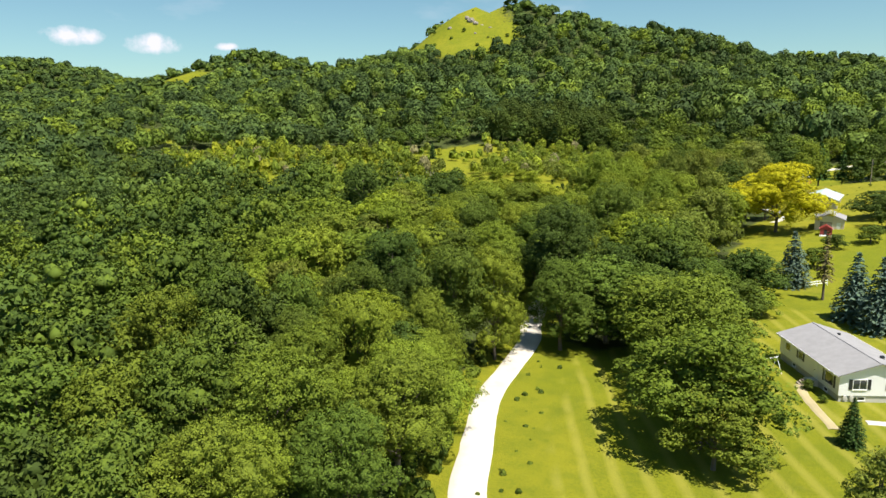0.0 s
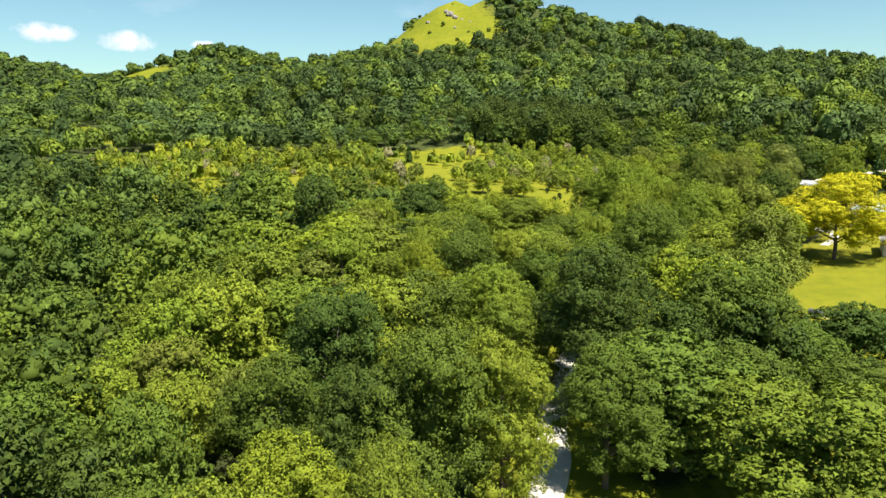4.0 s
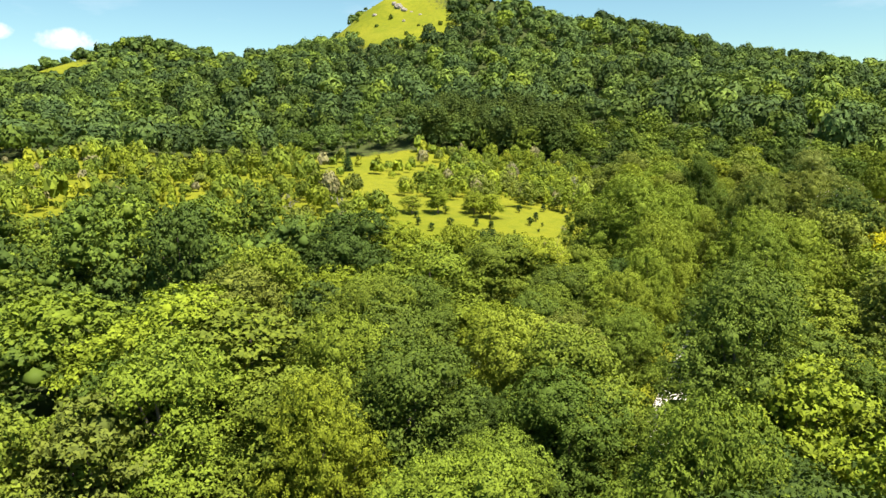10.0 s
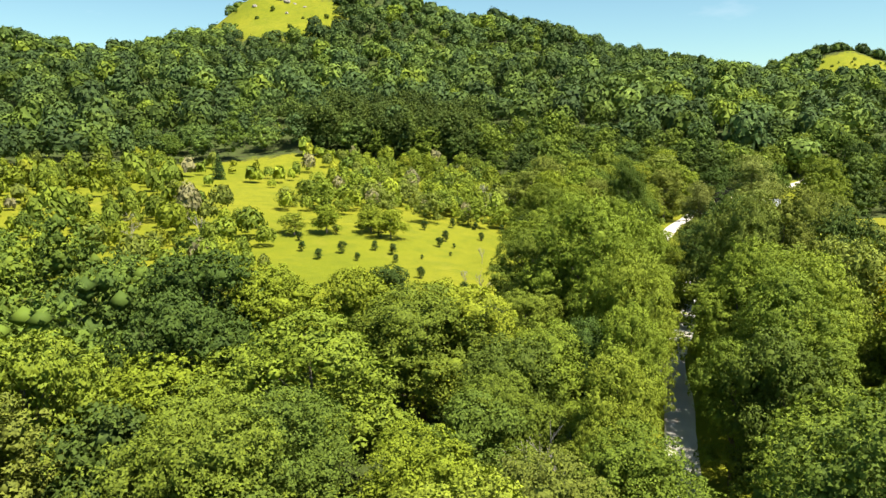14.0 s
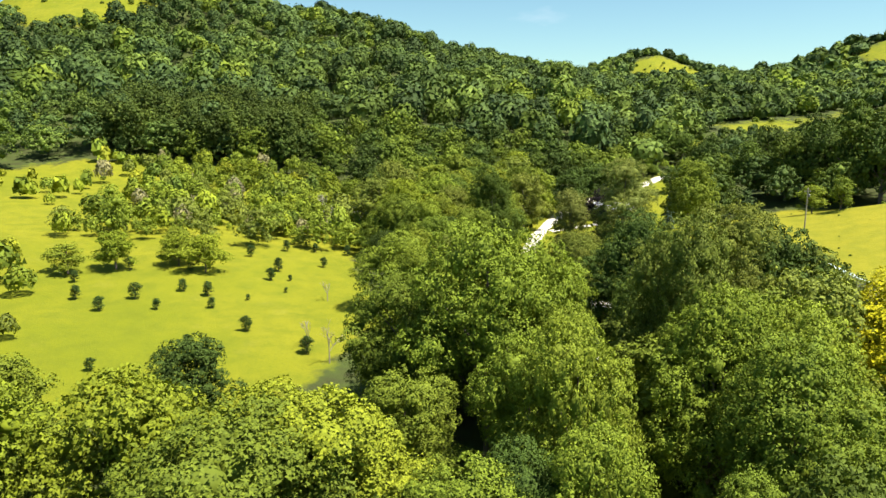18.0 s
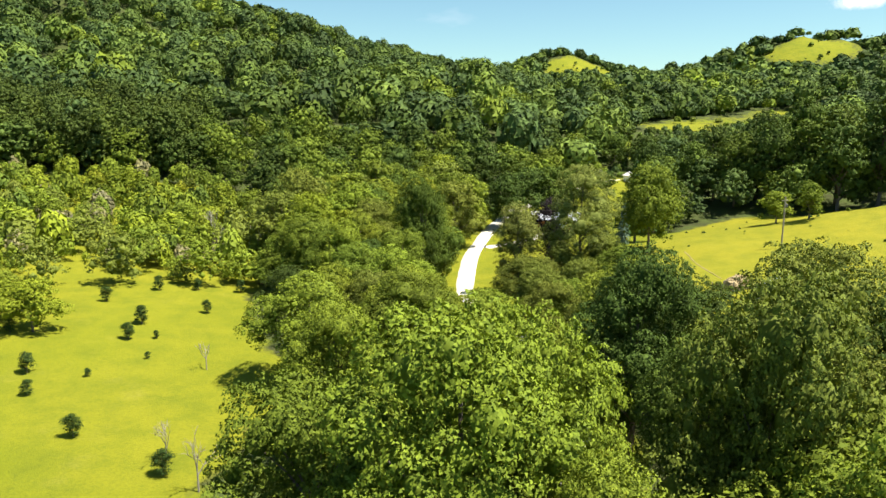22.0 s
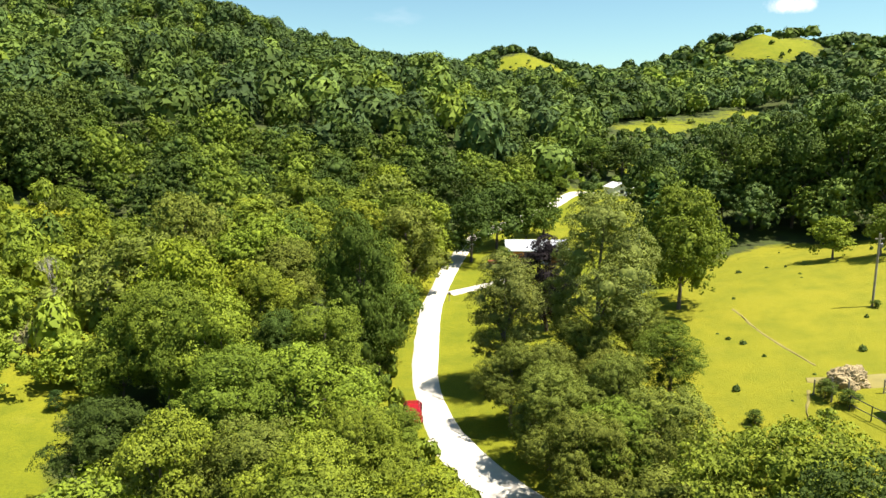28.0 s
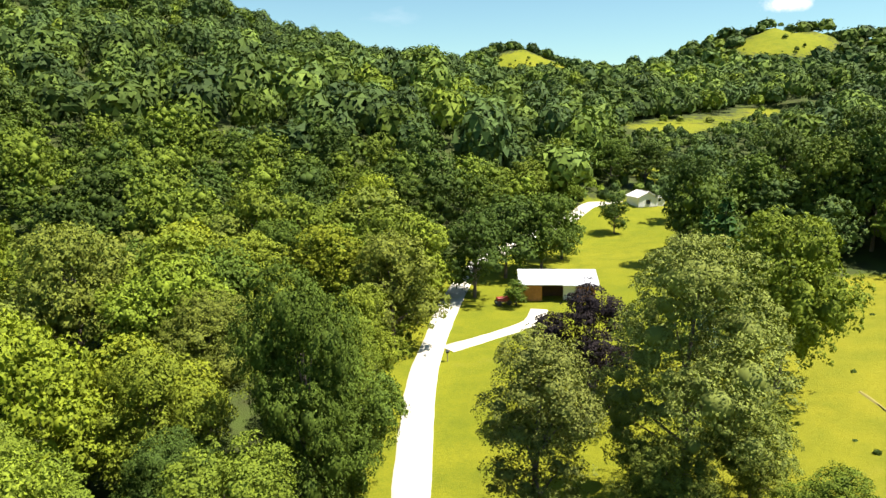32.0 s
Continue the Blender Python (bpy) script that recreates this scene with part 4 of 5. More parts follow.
def spruce(x, y, h, sort, tint, label, wide=1.0, name="spruce", category="conifer", group="garden conifers"):
    crown, trunk, h0 = SPRUCE[sort]
    e = new(name)
    s = h / h0
    e.matrix_world = Matrix.LocRotScale((x, y, float(height(x, y))), Euler((0, 0, pick.uniform(0, 6.28))), (s * wide, s * wide, s))
    part("trunk", trunk, None, e)
    part("crown", crown, None, e).color = (*shade(pick, tint, 0.15), 1)
    return tagged(e, label, category, group)


BLUE = "silvery blue-green spruce on the mown lawn"
spruce(75.6, 73, 11.5, "tall", SPRUCE_BLUE, BLUE, 1.3)
spruce(79.2, 68.5, 12, "tall", SPRUCE_BLUE, BLUE, 1.3)
spruce(64.2, 91, 11, "tall", SPRUCE_BLUE, BLUE, 1.3)
spruce(48.0, 84, 11, "tall", SPRUCE_BLUE, "silvery blue-green spruce at the wood's edge", 0.9)
spruce(70.2, 83, 12.5, "thin", SPRUCE_BROWN, "half-bare brownish spruce with a clear trunk")
spruce(78.8, 24.1, 5.2, "tall", SPRUCE_DARK, "small green spruce beside the house", 1.15)
spruce(51.5, 245, 17.5, "pine", PINE, "big dark pine behind the pasture", group="farmyard conifers")
spruce(58, 262, 15, "pine", PINE, "big dark pine behind the pasture", group="farmyard conifers")
spruce(-118, 232, 9, "tall", SPRUCE_DARK, "dark green cedar standing alone on the old meadow", 1.0, "cedar", "conifer", "meadow conifers")
spruce(47.5, 240, 10, "tall", SPRUCE_BLUE, "slim blue spruce among the trees", 0.6, group="farmyard conifers")
tree(63, 312.7, 8.8, 3.1, DARK, 4, 0, "lone round-headed dark green tree on the farm lawn", group="farmyard trees")

# young evergreens planted on the field
YOUNG = "young dark green cedar planted on the field"


def sapling(x, y, h):
    tree(x, y, h * 0.95, h * 0.36, (0.05, 0.085, 0.02), 5, 2, YOUNG, "young_cedar", "young cedars on the field")


sapling(-40.1, 165.3, 2.6)
sapling(-27.2, 187.2, 2.6)
sapling(-26.5, 181.6, 2.2)
sapling(-21.3, 194.1, 2.0)
sapling(-21.5, 158.6, 2.2)
sapling(-25.5, 150.7, 2.0)
sapling(-41.7, 159.4, 2.2)
sapling(-31.9, 141.9, 1.6)
sapling(-26.1, 170.9, 1.0)
sapling(-29.3, 165.8, 1.7)
sapling(-32, 170.7, 2.4)
sapling(-35.4, 162.3, 1.7)
sapling(-12.3, 153.8, 2.4)
sapling(-47.2, 162.9, 2.2)
sapling(-22.4, 176.7, 0.9)
sapling(-23.7, 182.7, 1.1)
sapling(-36, 171.1, 2.1)
sapling(-35, 195, 2.3)
sapling(-42, 190, 2.6)
sapling(-48, 178, 2.2)
sapling(-31, 203, 2.4)
sapling(-26, 205, 2.0)
sapling(-52, 170, 2.0)
sapling(-55, 184, 2.4)
sapling(-39, 180, 1.8)
sapling(-20, 206, 2.2)


def bare_mesh(seed, h):
    """A leafless grey tree: a forked trunk with thin branches."""
    rng, bm = np.random.RandomState(seed), bmesh.new()

    def grow(p, d, length, r, depth):
        q = p + d * length
        tube(bm, p, q, r, r * 0.6, 5)
        if depth == 0:
            return
        for _ in range(3 if depth > 1 else 4):
            n = (d + Vector(rng.normal(0, 0.45, 3)) + Vector((0, 0, 0.25))).normalized()
            grow(p + d * length * rng.uniform(0.55, 1.0), n, length * rng.uniform(0.5, 0.8), r * 0.55, depth - 1)

    grow(Vector((0, 0, -0.3)), Vector((0, 0, 1)), h * 0.42, h * 0.018, 4)
    return bm_mesh("bare_crown", bm, DEADWOOD)


DEADWOOD = plain("dead_wood", (0.3, 0.27, 0.23), 0.9, 0, 0.25, 5, 0.3)
BARE = [bare_mesh(k, 6.0) for k in (1, 2, 3)]


def bare_tree(x, y, h, k):
    e = new("bare_tree")
    e.matrix_world = Matrix.LocRotScale((x, y, float(height(x, y))), Euler((0, 0, x * 3.1)), (h / 6, h / 6, h / 6))
    part("bare_crown", BARE[k], None, e)
    tagged(e, "leafless grey tree standing among the scrub", "tree", "bare trees")


for k, (x, y, h) in enumerate(((-24, 232, 7), (-28, 226, 6), (-33, 236, 8), (-38, 230, 6), (-21, 222, 7), (-45, 240, 7), (-60, 236, 6), (-75, 150, 5), (-66, 158, 6), (-84, 160, 5),
                               (-9, 152, 5), (-12.8, 156, 4), (-15.5, 175, 4), (13, 97, 10), (15, 101, 9), (10.5, 100, 8), (33, 19, 6), (30.5, 26, 7), (36, 182, 6), (34, 192, 5))):
    bare_tree(x, y, h, k % 3)

# ---- buildings ----
SIDING = plain("white_siding", (0.8, 0.8, 0.78), 0.55, 0, 0.05, 2, 0.05)
CONCRETE = plain("painted_concrete", (0.5, 0.48, 0.42), 0.8, 0, 0.12, 2, 0.2)
SHINGLE = plain("grey_shingle", (0.27, 0.265, 0.265), 0.9, 0, 0.12, 5, 0.5)
PALE_SHINGLE = plain("pale_shingle", (0.62, 0.6, 0.58), 0.85, 0, 0.08, 5, 0.3)
TRIM = plain("white_trim", (0.82, 0.82, 0.8), 0.5, 0, 0.04, 3, 0)
BLACK = plain("dark_paint", (0.02, 0.022, 0.025), 0.5, 0, 0.3, 3, 0)
CREAM = plain("cream_siding", (0.68, 0.6, 0.48), 0.6, 0, 0.08, 2, 0.1)
REDWOOD = plain("red_paint", (0.27, 0.03, 0.025), 0.55, 0, 0.2, 3, 0.1)
ORANGE = plain("orange_boards", (0.55, 0.23, 0.06), 0.75, 0, 0.3, 4, 0.3)
# Dark brown that stands in for shade in the low barn's recesses.
SHADE_BROWN = plain("shade_brown", (0.12, 0.065, 0.035), 0.85, 0, 0.3, 3, 0.3)
WEATHERED = plain("weathered_wood", (0.3, 0.26, 0.2), 0.9, 0, 0.3, 4, 0.3)
WALL_METAL = plain("grey_sheet_metal", (0.42, 0.41, 0.4), 0.5, 0.3, 0.08, 1, 0.05)
STEEL = plain("dark_steel", (0.05, 0.055, 0.06), 0.45, 0.7, 0.3, 4, 0.05)
GREY_TANK = plain("tank_paint", (0.13, 0.13, 0.14), 0.4, 0.3, 0.3, 3, 0.05)
STONE = plain("pale_stone", (0.27, 0.24, 0.2), 0.9, 0, 0.2, 3, 0.4)
EARTH = plain("bare_earth", (0.38, 0.32, 0.17), 0.95, 0, 0.2, 1, 0.5)
TRACK = plain("trodden_turf", (0.235, 0.2, 0.05), 0.95, 0, 0.2, 2, 0.4)
STRAW = plain("old_straw", (0.36, 0.28, 0.14), 0.95, 0, 0.4, 6, 1.0)


def ribbed(name, colour, pitch, rough=0.4, metal=0.4):
    """Corrugated roofing: ribs across the object's x."""
    m, n, l, p = material(name)
    co = n.new("ShaderNodeTexCoord")
    w = n.new("ShaderNodeTexWave")
    w.bands_direction = "Y"
    w.inputs["Scale"].default_value = 0.314 / pitch
    l.new(co.outputs["Object"], w.inputs["Vector"])
    c = mixed(n, l, ramp(n, l, noise_at(n, l, 0.6, 5), 0.35, 0.7, 0, 0.5), colour, tuple(v * 0.8 for v in colour))
    l.new(c, p.inputs["Base Color"])
    p.inputs["Roughness"].default_value, p.inputs["Metallic"].default_value = rough, metal
    bumped(n, l, p, w.outputs["Fac"], 0.4, 0.03)
    return m


ROOF_METAL, ROOF_WHITE = ribbed("pale_green_roof_metal", (0.44, 0.54, 0.51), 0.3, 0.55, 0.05), ribbed("white_roof_metal", (0.56, 0.57, 0.59), 0.35)


def glass_material():
    m, n, l, p = material("window_glass")
    p.inputs["Base Color"].default_value = (0.02, 0.028, 0.03, 1)
    p.inputs["Roughness"].default_value = 0.06
    p.inputs["Specular IOR Level"].default_value = 0.7
    return m


GLASS = glass_material()


def gable_building(name, label, category, at, turn, W, L, eave, rise, walls, roof_mat, foundation=0.0, over=0.4, group="", sink=0.6):
    """Walls over W (x) by L (y) with gables at both y ends and a two-slope roof along y."""
    e = new(name)
    e.matrix_world = pose(at[0], at[1], float(height(*at)), 0, 0, turn)
    t = 0.18
    if foundation:
        part("foundation", one_box(0.12, W - 0.12, 0.12, L - 0.12, -sink, foundation), CONCRETE, e, "pale painted concrete foundation")
    z0 = foundation if foundation else -sink
    part("side_wall", one_box(0, t, t, L - t, z0, eave), walls, e)
    part("side_wall", one_box(W - t, W, t, L - t, z0, eave), walls, e)
    for y0 in (0, L - t):
        bm = bmesh.new()
        ring = [(0, z0), (W, z0), (W, eave), (W / 2, eave + rise), (0, eave)]
        a = [bm.verts.new((x, y0, z)) for x, z in ring]
        b = [bm.verts.new((x, y0 + t, z)) for x, z in ring]
        bm.faces.new(a)
        bm.faces.new(b[::-1])
        for i in range(5):
            bm.faces.new((a[i], b[i], b[(i + 1) % 5], a[(i + 1) % 5]))
        bmesh.ops.recalc_face_normals(bm, faces=bm.faces)
        part("gable_wall", bm, walls, e)
    slope = rise / (W / 2)
    for side in (0, 1):
        bm = bmesh.new()
        xs = (-over, W / 2) if side == 0 else (W + over, W / 2)
        zs = (eave - over * slope + 0.02, eave + rise + 0.02)
        lo = [bm.verts.new((x, y, z)) for x, z in zip(xs, zs) for y in (-over, L + over)]
        hi = [bm.verts.new((v.co.x, v.co.y, v.co.z + 0.13)) for v in lo]
        for q in ((lo[0], lo[1], lo[3], lo[2]), (hi[0], hi[2], hi[3], hi[1]), (lo[0], hi[0], hi[1], lo[1]), (lo[2], lo[3], hi[3], hi[2]), (lo[0], lo[2], hi[2], hi[0]), (lo[1], hi[1], hi[3], lo[3])):
            bm.faces.new(q)
        bmesh.ops.recalc_face_normals(bm, faces=bm.faces)
        part("roof_slope", bm, roof_mat, e)
        edge = -over - 0.03 if side == 0 else W + over
        part("fascia", one_box(edge, edge + 0.03, -over, L + over, zs[0] - 0.06, zs[0] + 0.13), TRIM, e)
    part("ridge_cap", one_box(W / 2 - 0.14, W / 2 + 0.14, -over, L + over, eave + rise + 0.12, eave + rise + 0.17), roof_mat, e)
    return tagged(e, label, category, group)


def window(parent, face, u, z, w, h, panes=2, shutters=False, frame_mat=None, at=0.0):
    """A window on a wall: face 'x' looks to -x at x = at, face 'y' looks to -y at y = at; u is the place along the wall."""
    def flat(u0, u1, z0, z1, d0, d1):
        return one_box(at - d1, at - d0, u0, u1, z0, z1) if face == "x" else one_box(u0, u1, at - d1, at - d0, z0, z1)

    f = part("window", flat(u - w / 2 - 0.08, u + w / 2 + 0.08, z - 0.12, z - 0.04, -0.05, 0.1), frame_mat or TRIM, parent)
    for a, b, c, d in ((u - w / 2 - 0.07, u - w / 2, z - 0.04, z + h + 0.07), (u + w / 2, u + w / 2 + 0.07, z - 0.04, z + h + 0.07), (u - w / 2, u + w / 2, z + h, z + h + 0.07)):
        part("frame", flat(a, b, c, d, -0.04, 0.06), frame_mat or TRIM, f)
    for k in range(panes):
        g = w / panes
        part("pane", flat(u - w / 2 + k * g + 0.03, u - w / 2 + (k + 1) * g - 0.03, z, z + h, -0.04, 0.015), GLASS, f)
    if shutters:
        for s in (-1, 1):
            c = u + s * (w / 2 + 0.28)
            part("shutter", flat(c - 0.19, c + 0.19, z - 0.06, z + h + 0.06, -0.02, 0.05), BLACK, f, "black shutter")


# the white house on the lawn
house = gable_building("house", "long white single-storey house with a grey shingle roof", "house", (76.7, 35.1), 31.3, 8.6, 15.6, 3.25, 1.35, SIDING, SHINGLE, 0.75, 0.45, sink=0.8)
window(house, "x", 2.3, 1.35, 2.0, 1.35, 1, True)
window(house, "x", 9.6, 1.75, 1.1, 0.9, 2, True)
window(house, "x", 13.2, 1.75, 1.3, 0.9, 2)
window(house, "y", 2.3, 1.55, 1.5, 1.1, 2, True)
window(house, "y", 6.4, 1.55, 1.5, 1.1, 2, True)
window(house, "y", 2.6, 0.2, 0.8, 0.35, 1, at=0.12)
window(house, "x", 3.0, 0.2, 0.8, 0.35, 1, at=0.12)
window(house, "x", 11.4, 0.2, 0.8, 0.35, 1, at=0.12)
door = part("door", one_box(-0.05, 0.03, 4.9, 5.85, 0.8, 2.85), TRIM, house)
part("handle", one_box(-0.1, -0.05, 5.68, 5.76, 1.75, 1.85), STEEL, door)
part("step", one_box(-1.1, 0.1, 4.8, 5.95, -0.2, 0.72), CONCRETE, house)
for k in range(3):
    part("step", one_box(-1.5 - 0.3 * k, -1.1 - 0.3 * k, 4.9, 5.85, -0.2, 0.55 - 0.18 * k), WEATHERED, house)
part("roof_vent", one_box(6.1, 6.5, 3.0, 3.35, 4.0, 4.45), BLACK, house, "dark roof vent")
part("roof_vent", one_box(5.4, 5.7, 11.5, 11.8, 4.2, 4.6), BLACK, house, "dark roof vent")
for k in (0, 1):
    bm = bmesh.new()
    bmesh.ops.create_uvsphere(bm, u_segments=12, v_segments=8, radius=0.5, matrix=Matrix.LocRotScale((0.75 + 0.75 * k, 0.0, 0.42), None, (0.5, 0.12, 0.75)))
    part("meter_cover", bm, CONCRETE, house, "grey oval cover")

# cream garage, red hut, sheds
shed = gable_building("garage", "cream garage with a grey shingle roof", "garage", (61.5, 146.5), 4, 6.6, 9.0, 2.9, 1.25, CREAM, SHINGLE, 0.0, 0.3)
part("garage_door", one_box(1.2, 3.9, -0.04, 0.02, 0.0, 2.2), WEATHERED, shed)
part("side_door", one_box(4.9, 5.8, -0.04, 0.02, 0.0, 2.05), TRIM, shed)
hut = gable_building("playhouse", "small red wooden hut with a white porch", "hut", (63.6, 139.0), 8, 2.6, 2.4, 1.7, 0.8, REDWOOD, REDWOOD, 0.0, 0.2)
part("door", one_box(0.8, 1.5, -0.04, 0.02, 0, 1.5), BLACK, hut)
part("porch", one_box(-0.1, 2.7, -1.0, -0.21, -0.3, 0.25), TRIM, hut, "white porch platform")
# long metal barn by the pasture
barn = gable_building("metal_barn", "long grey metal barn with a pale green roof", "barn", (54.2, 178.0), 0.5, 9.4, 18.6, 3.5, 1.7, WALL_METAL, ROOF_METAL, 0.0, 0.35, sink=2.0)
window(barn, "x", 9.0, 1.0, 1.2, 0.9, 2)
part("door", one_box(-0.05, 0.02, 4.0, 5.0, 0.0, 2.1), BLACK, barn)
# low orange-brown barn with white roof beside the lane
low = new("barn")
low.matrix_world = pose(34.2, 271.6, float(height(38, 272)) - 0.2, 0, 0, -8)
tagged(low, "low orange-brown boarded barn with a white metal roof", "barn")
part("back_wall", one_box(0, 11.0, 5.8, 6.0, -0.8, 3.2), ORANGE, low)
part("end_wall", one_box(0, 0.2, 0, 5.8, -0.8, 3.2), ORANGE, low)
part("end_wall", one_box(10.8, 11.0, 0, 5.8, -0.8, 3.2), ORANGE, low)
for x0, x1 in ((0.2, 3.1), (8.3, 10.8)):
    for k in range(int((x1 - x0) / 0.29)):
        part("board", one_box(x0 + 0.29 * k, x0 + 0.29 * k + 0.27, 0, 0.12 + 0.015 * (k % 2), -0.8, 2.5), ORANGE, low)
    # Dark strip in place of the shaded recess line under the eave.
    part("eave_shade_strip", one_box(x0, x1, -0.12, 0.15, 2.5, 2.75), SHADE_BROWN, low, "dark brown strip painted for the shaded recess under the eave")
# Back of the bay coloured dark for the shade inside it.
part("inner_wall", one_box(3.1, 6.5, 2.6, 2.75, -0.8, 3.0), SHADE_BROWN, low, "back wall of the open bay, its shade put into dark brown")
part("inner_wall", one_box(3.0, 3.12, 0.15, 2.6, -0.8, 3.0), ORANGE, low)
part("sliding_door", one_box(6.3, 8.3, 0.35, 0.45, -0.6, 2.6), TRIM, low, "white sliding door")
bm = bmesh.new()
for y0, z0, y1, z1 in ((-0.9, 2.75, 3.0, 4.3), (3.0, 4.3, 6.6, 3.0)):
    q = [bm.verts.new((x, y, z)) for x, y, z in ((-0.5, y0, z0), (11.5, y0, z0), (11.5, y1, z1), (-0.5, y1, z1))]
    r2 = [bm.verts.new((v.co.x, v.co.y, v.co.z + 0.12)) for v in q]
    bm.faces.new(q[::-1])
    bm.faces.new(r2)
    for i in range(4):
        bm.faces.new((q[i], q[(i + 1) % 4], r2[(i + 1) % 4], r2[i]))
part("roof", bm, ROOF_WHITE, low, "white corrugated metal roof")
part("roof_patch", one_box(6.0, 11.5, -1.25, -0.85, 2.72, 2.84), ROOF_WHITE, low)
# small white house further up the lane
cottage = gable_building("cottage", "small white gabled house at the end of the lawn", "house", (76.0, 333.0), 8, 5.2, 5.8, 2.5, 1.2, SIDING, PALE_SHINGLE, 0.2, 0.3, sink=2.0)
window(cottage, "y", 2.6, 0.9, 1.0, 0.9, 1, False, BLACK)
part("porch", one_box(5.2, 7.4, 0.6, 3.2, -1.0, 2.1), SIDING, cottage)
part("porch_roof", one_box(5.1, 7.6, 0.3, 3.4, 2.1, 2.25), PALE_SHINGLE, cottage)


# ---- lanes, yard things ----
def lane(name, pts, half, mat, label, seed, taper=False):
    line = smooth_line(pts, 1.0)
    if taper:
        half = half * np.sin(np.linspace(0.25, 2.9, len(line)))
    tagged(strip(name, line, half, 0.06, mat, seed), label, "lane", kind="structure")


lane("driveway", [(21.0, 253.2), (24, 255.2), (27.5, 257.2), (30.5, 259.0), (33.5, 262), (36, 267)], 1.15, GRAVEL, "pale gravel driveway to the barn", 4)
lane("junction", [(15.6, 203.5), (17.5, 197.5), (20.5, 192), (24, 188.2), (28, 186.5)], 1.9, GRAVEL, "broad pale gravel apron where the barn track leaves the lane", 11)
lane("barn_lane", [(23.5, 186), (33, 184.5), (41, 183), (47, 179), (51, 172), (51.5, 165), (50, 158)], 0.9, GRAVEL, "pale gravel track to the metal barn", 5)
lane("garden_path", [(72.4, 38.4), (73.4, 35.2), (75.2, 31), (77.2, 27)], 0.45, EARTH, "worn pale path across the lawn", 6)
lane("garden_walk", [(79.8, 30.8), (84, 32.3), (90, 34)], 0.4, CONCRETE, "narrow concrete path beside the house", 7)
lane("worn_patch", [(51, 204), (52.5, 203.4), (55, 202.4), (58, 202), (61, 202)], 1.4, TRACK, "bare trampled earth round the straw heap", 8, True)
lane("cattle_track", [(55, 226), (54.8, 223.7), (53.8, 217.4), (53.5, 211.7), (53.7, 206.7)], 0.02, TRACK, "narrow trodden cattle track over the pasture", 9)
lane("cattle_trail", [(42.2, 198.5), (42.6, 196), (42.7, 193.5), (42.2, 190)], 0.02, TRACK, "narrow trodden cattle track over the pasture", 12)
lane("cattle_path", [(50, 202), (48.9, 200.3), (47.7, 198.7), (46.9, 195.6), (47.4, 192)], 0.03, TRACK, "narrow trodden cattle track over the pasture", 10)

# straw heap
bm = bmesh.new()
bmesh.ops.create_icosphere(bm, subdivisions=5, radius=1.0)
for v in bm.verts:
    k = 1 + 0.25 * noise.noise(v.co * 1.7) + 0.12 * noise.noise(v.co * 5) + 0.09 * noise.noise(v.co * 13) + 0.05 * noise.noise(v.co * 29)
    v.co = Vector((v.co.x * 1.9 * k, v.co.y * 1.5 * k, max(-0.25, v.co.z * 1.75 * k)))
heap = new("haystack", bm_mesh("haystack", bm, STRAW))
heap.location = (54.2, 202.4, float(height(54.2, 202.4)))
tagged(heap, "rough weathered haystack of old pale straw on bare earth", "haystack")


def post_at(parent, name, x, y, h, r, mat, sides=6):
    bm = bmesh.new()
    z = float(height(x, y))
    tube(bm, (x, y, z - 0.3), (x, y, z + h), r, r * 0.9, sides)
    return part(name, bm, mat, parent)


def rail_fence(name, label, pts, rails, h, mat, r=0.07, rail=0.05):
    e = tagged(new(name), label, "fence", "fences")
    for x, y in pts:
        post_at(e, "post", x, y, h, r, mat)
    for (ax, ay), (bx, by) in zip(pts, pts[1:]):
        for z in rails:
            bm = bmesh.new()
            tube(bm, (ax, ay, float(height(ax, ay)) + z), (bx, by, float(height(bx, by)) + z), rail, rail, 5)
            part("rail", bm, mat, e)
    return e


rail_fence("pipe_gate", "dark steel pipe fence along the cattle yard", [(51.2, 198.0), (51.8, 196.0), (52.6, 194.0), (53.4, 192.2)], (0.55, 1.35), 1.4, STEEL, 0.06, 0.045)
rail_fence("plank_fence", "weathered plank fence behind the straw heap", [(55.8, 199.8), (58, 199.6), (60.3, 199.4), (62.6, 199.2)], (0.35, 0.75, 1.15), 1.35, WEATHERED, 0.07, 0.05)
rail_fence("white_fence", "short white board fence on the lawn", [(66.6, 90.6), (68.2, 92.4), (69.8, 94.2)], (0.5, 0.95), 1.15, TRIM, 0.07, 0.07)
rail_fence("pasture_fence", "old wooden rail fence near the track", [(40, 185.5), (43, 184.2), (46, 182), (48.5, 179)], (0.5, 1.0), 1.15, WEATHERED, 0.07, 0.05)
for x, y in ((49.9, 201.2), (50.6, 199.6), (52.6, 200.2), (51.5, 201.0)):
    e = tagged(new("fence_post"), "weathered leaning wooden fence post", "post", "loose posts")
    post_at(e, "shaft", x, y, 1.5, 0.08, WEATHERED)
    post_at(e, "cap", x, y, 1.53, 0.085, WEATHERED)
# utility pole in the pasture
pole = tagged(new("utility_pole"), "grey wooden utility pole with a weedy foot", "pole")
post_at(pole, "shaft", 69.5, 220, 9.0, 0.14, WEATHERED, 8)
z = float(height(69.5, 220))
part("crossarm", one_box(68.9, 70.1, 219.93, 220.07, z + 8.3, z + 8.42), WEATHERED, pole)
part("transformer", one_box(69.62, 69.95, 219.85, 220.15, z + 7.2, z + 7.8, bevel=0.05), GREY_TANK, pole, "grey transformer box")
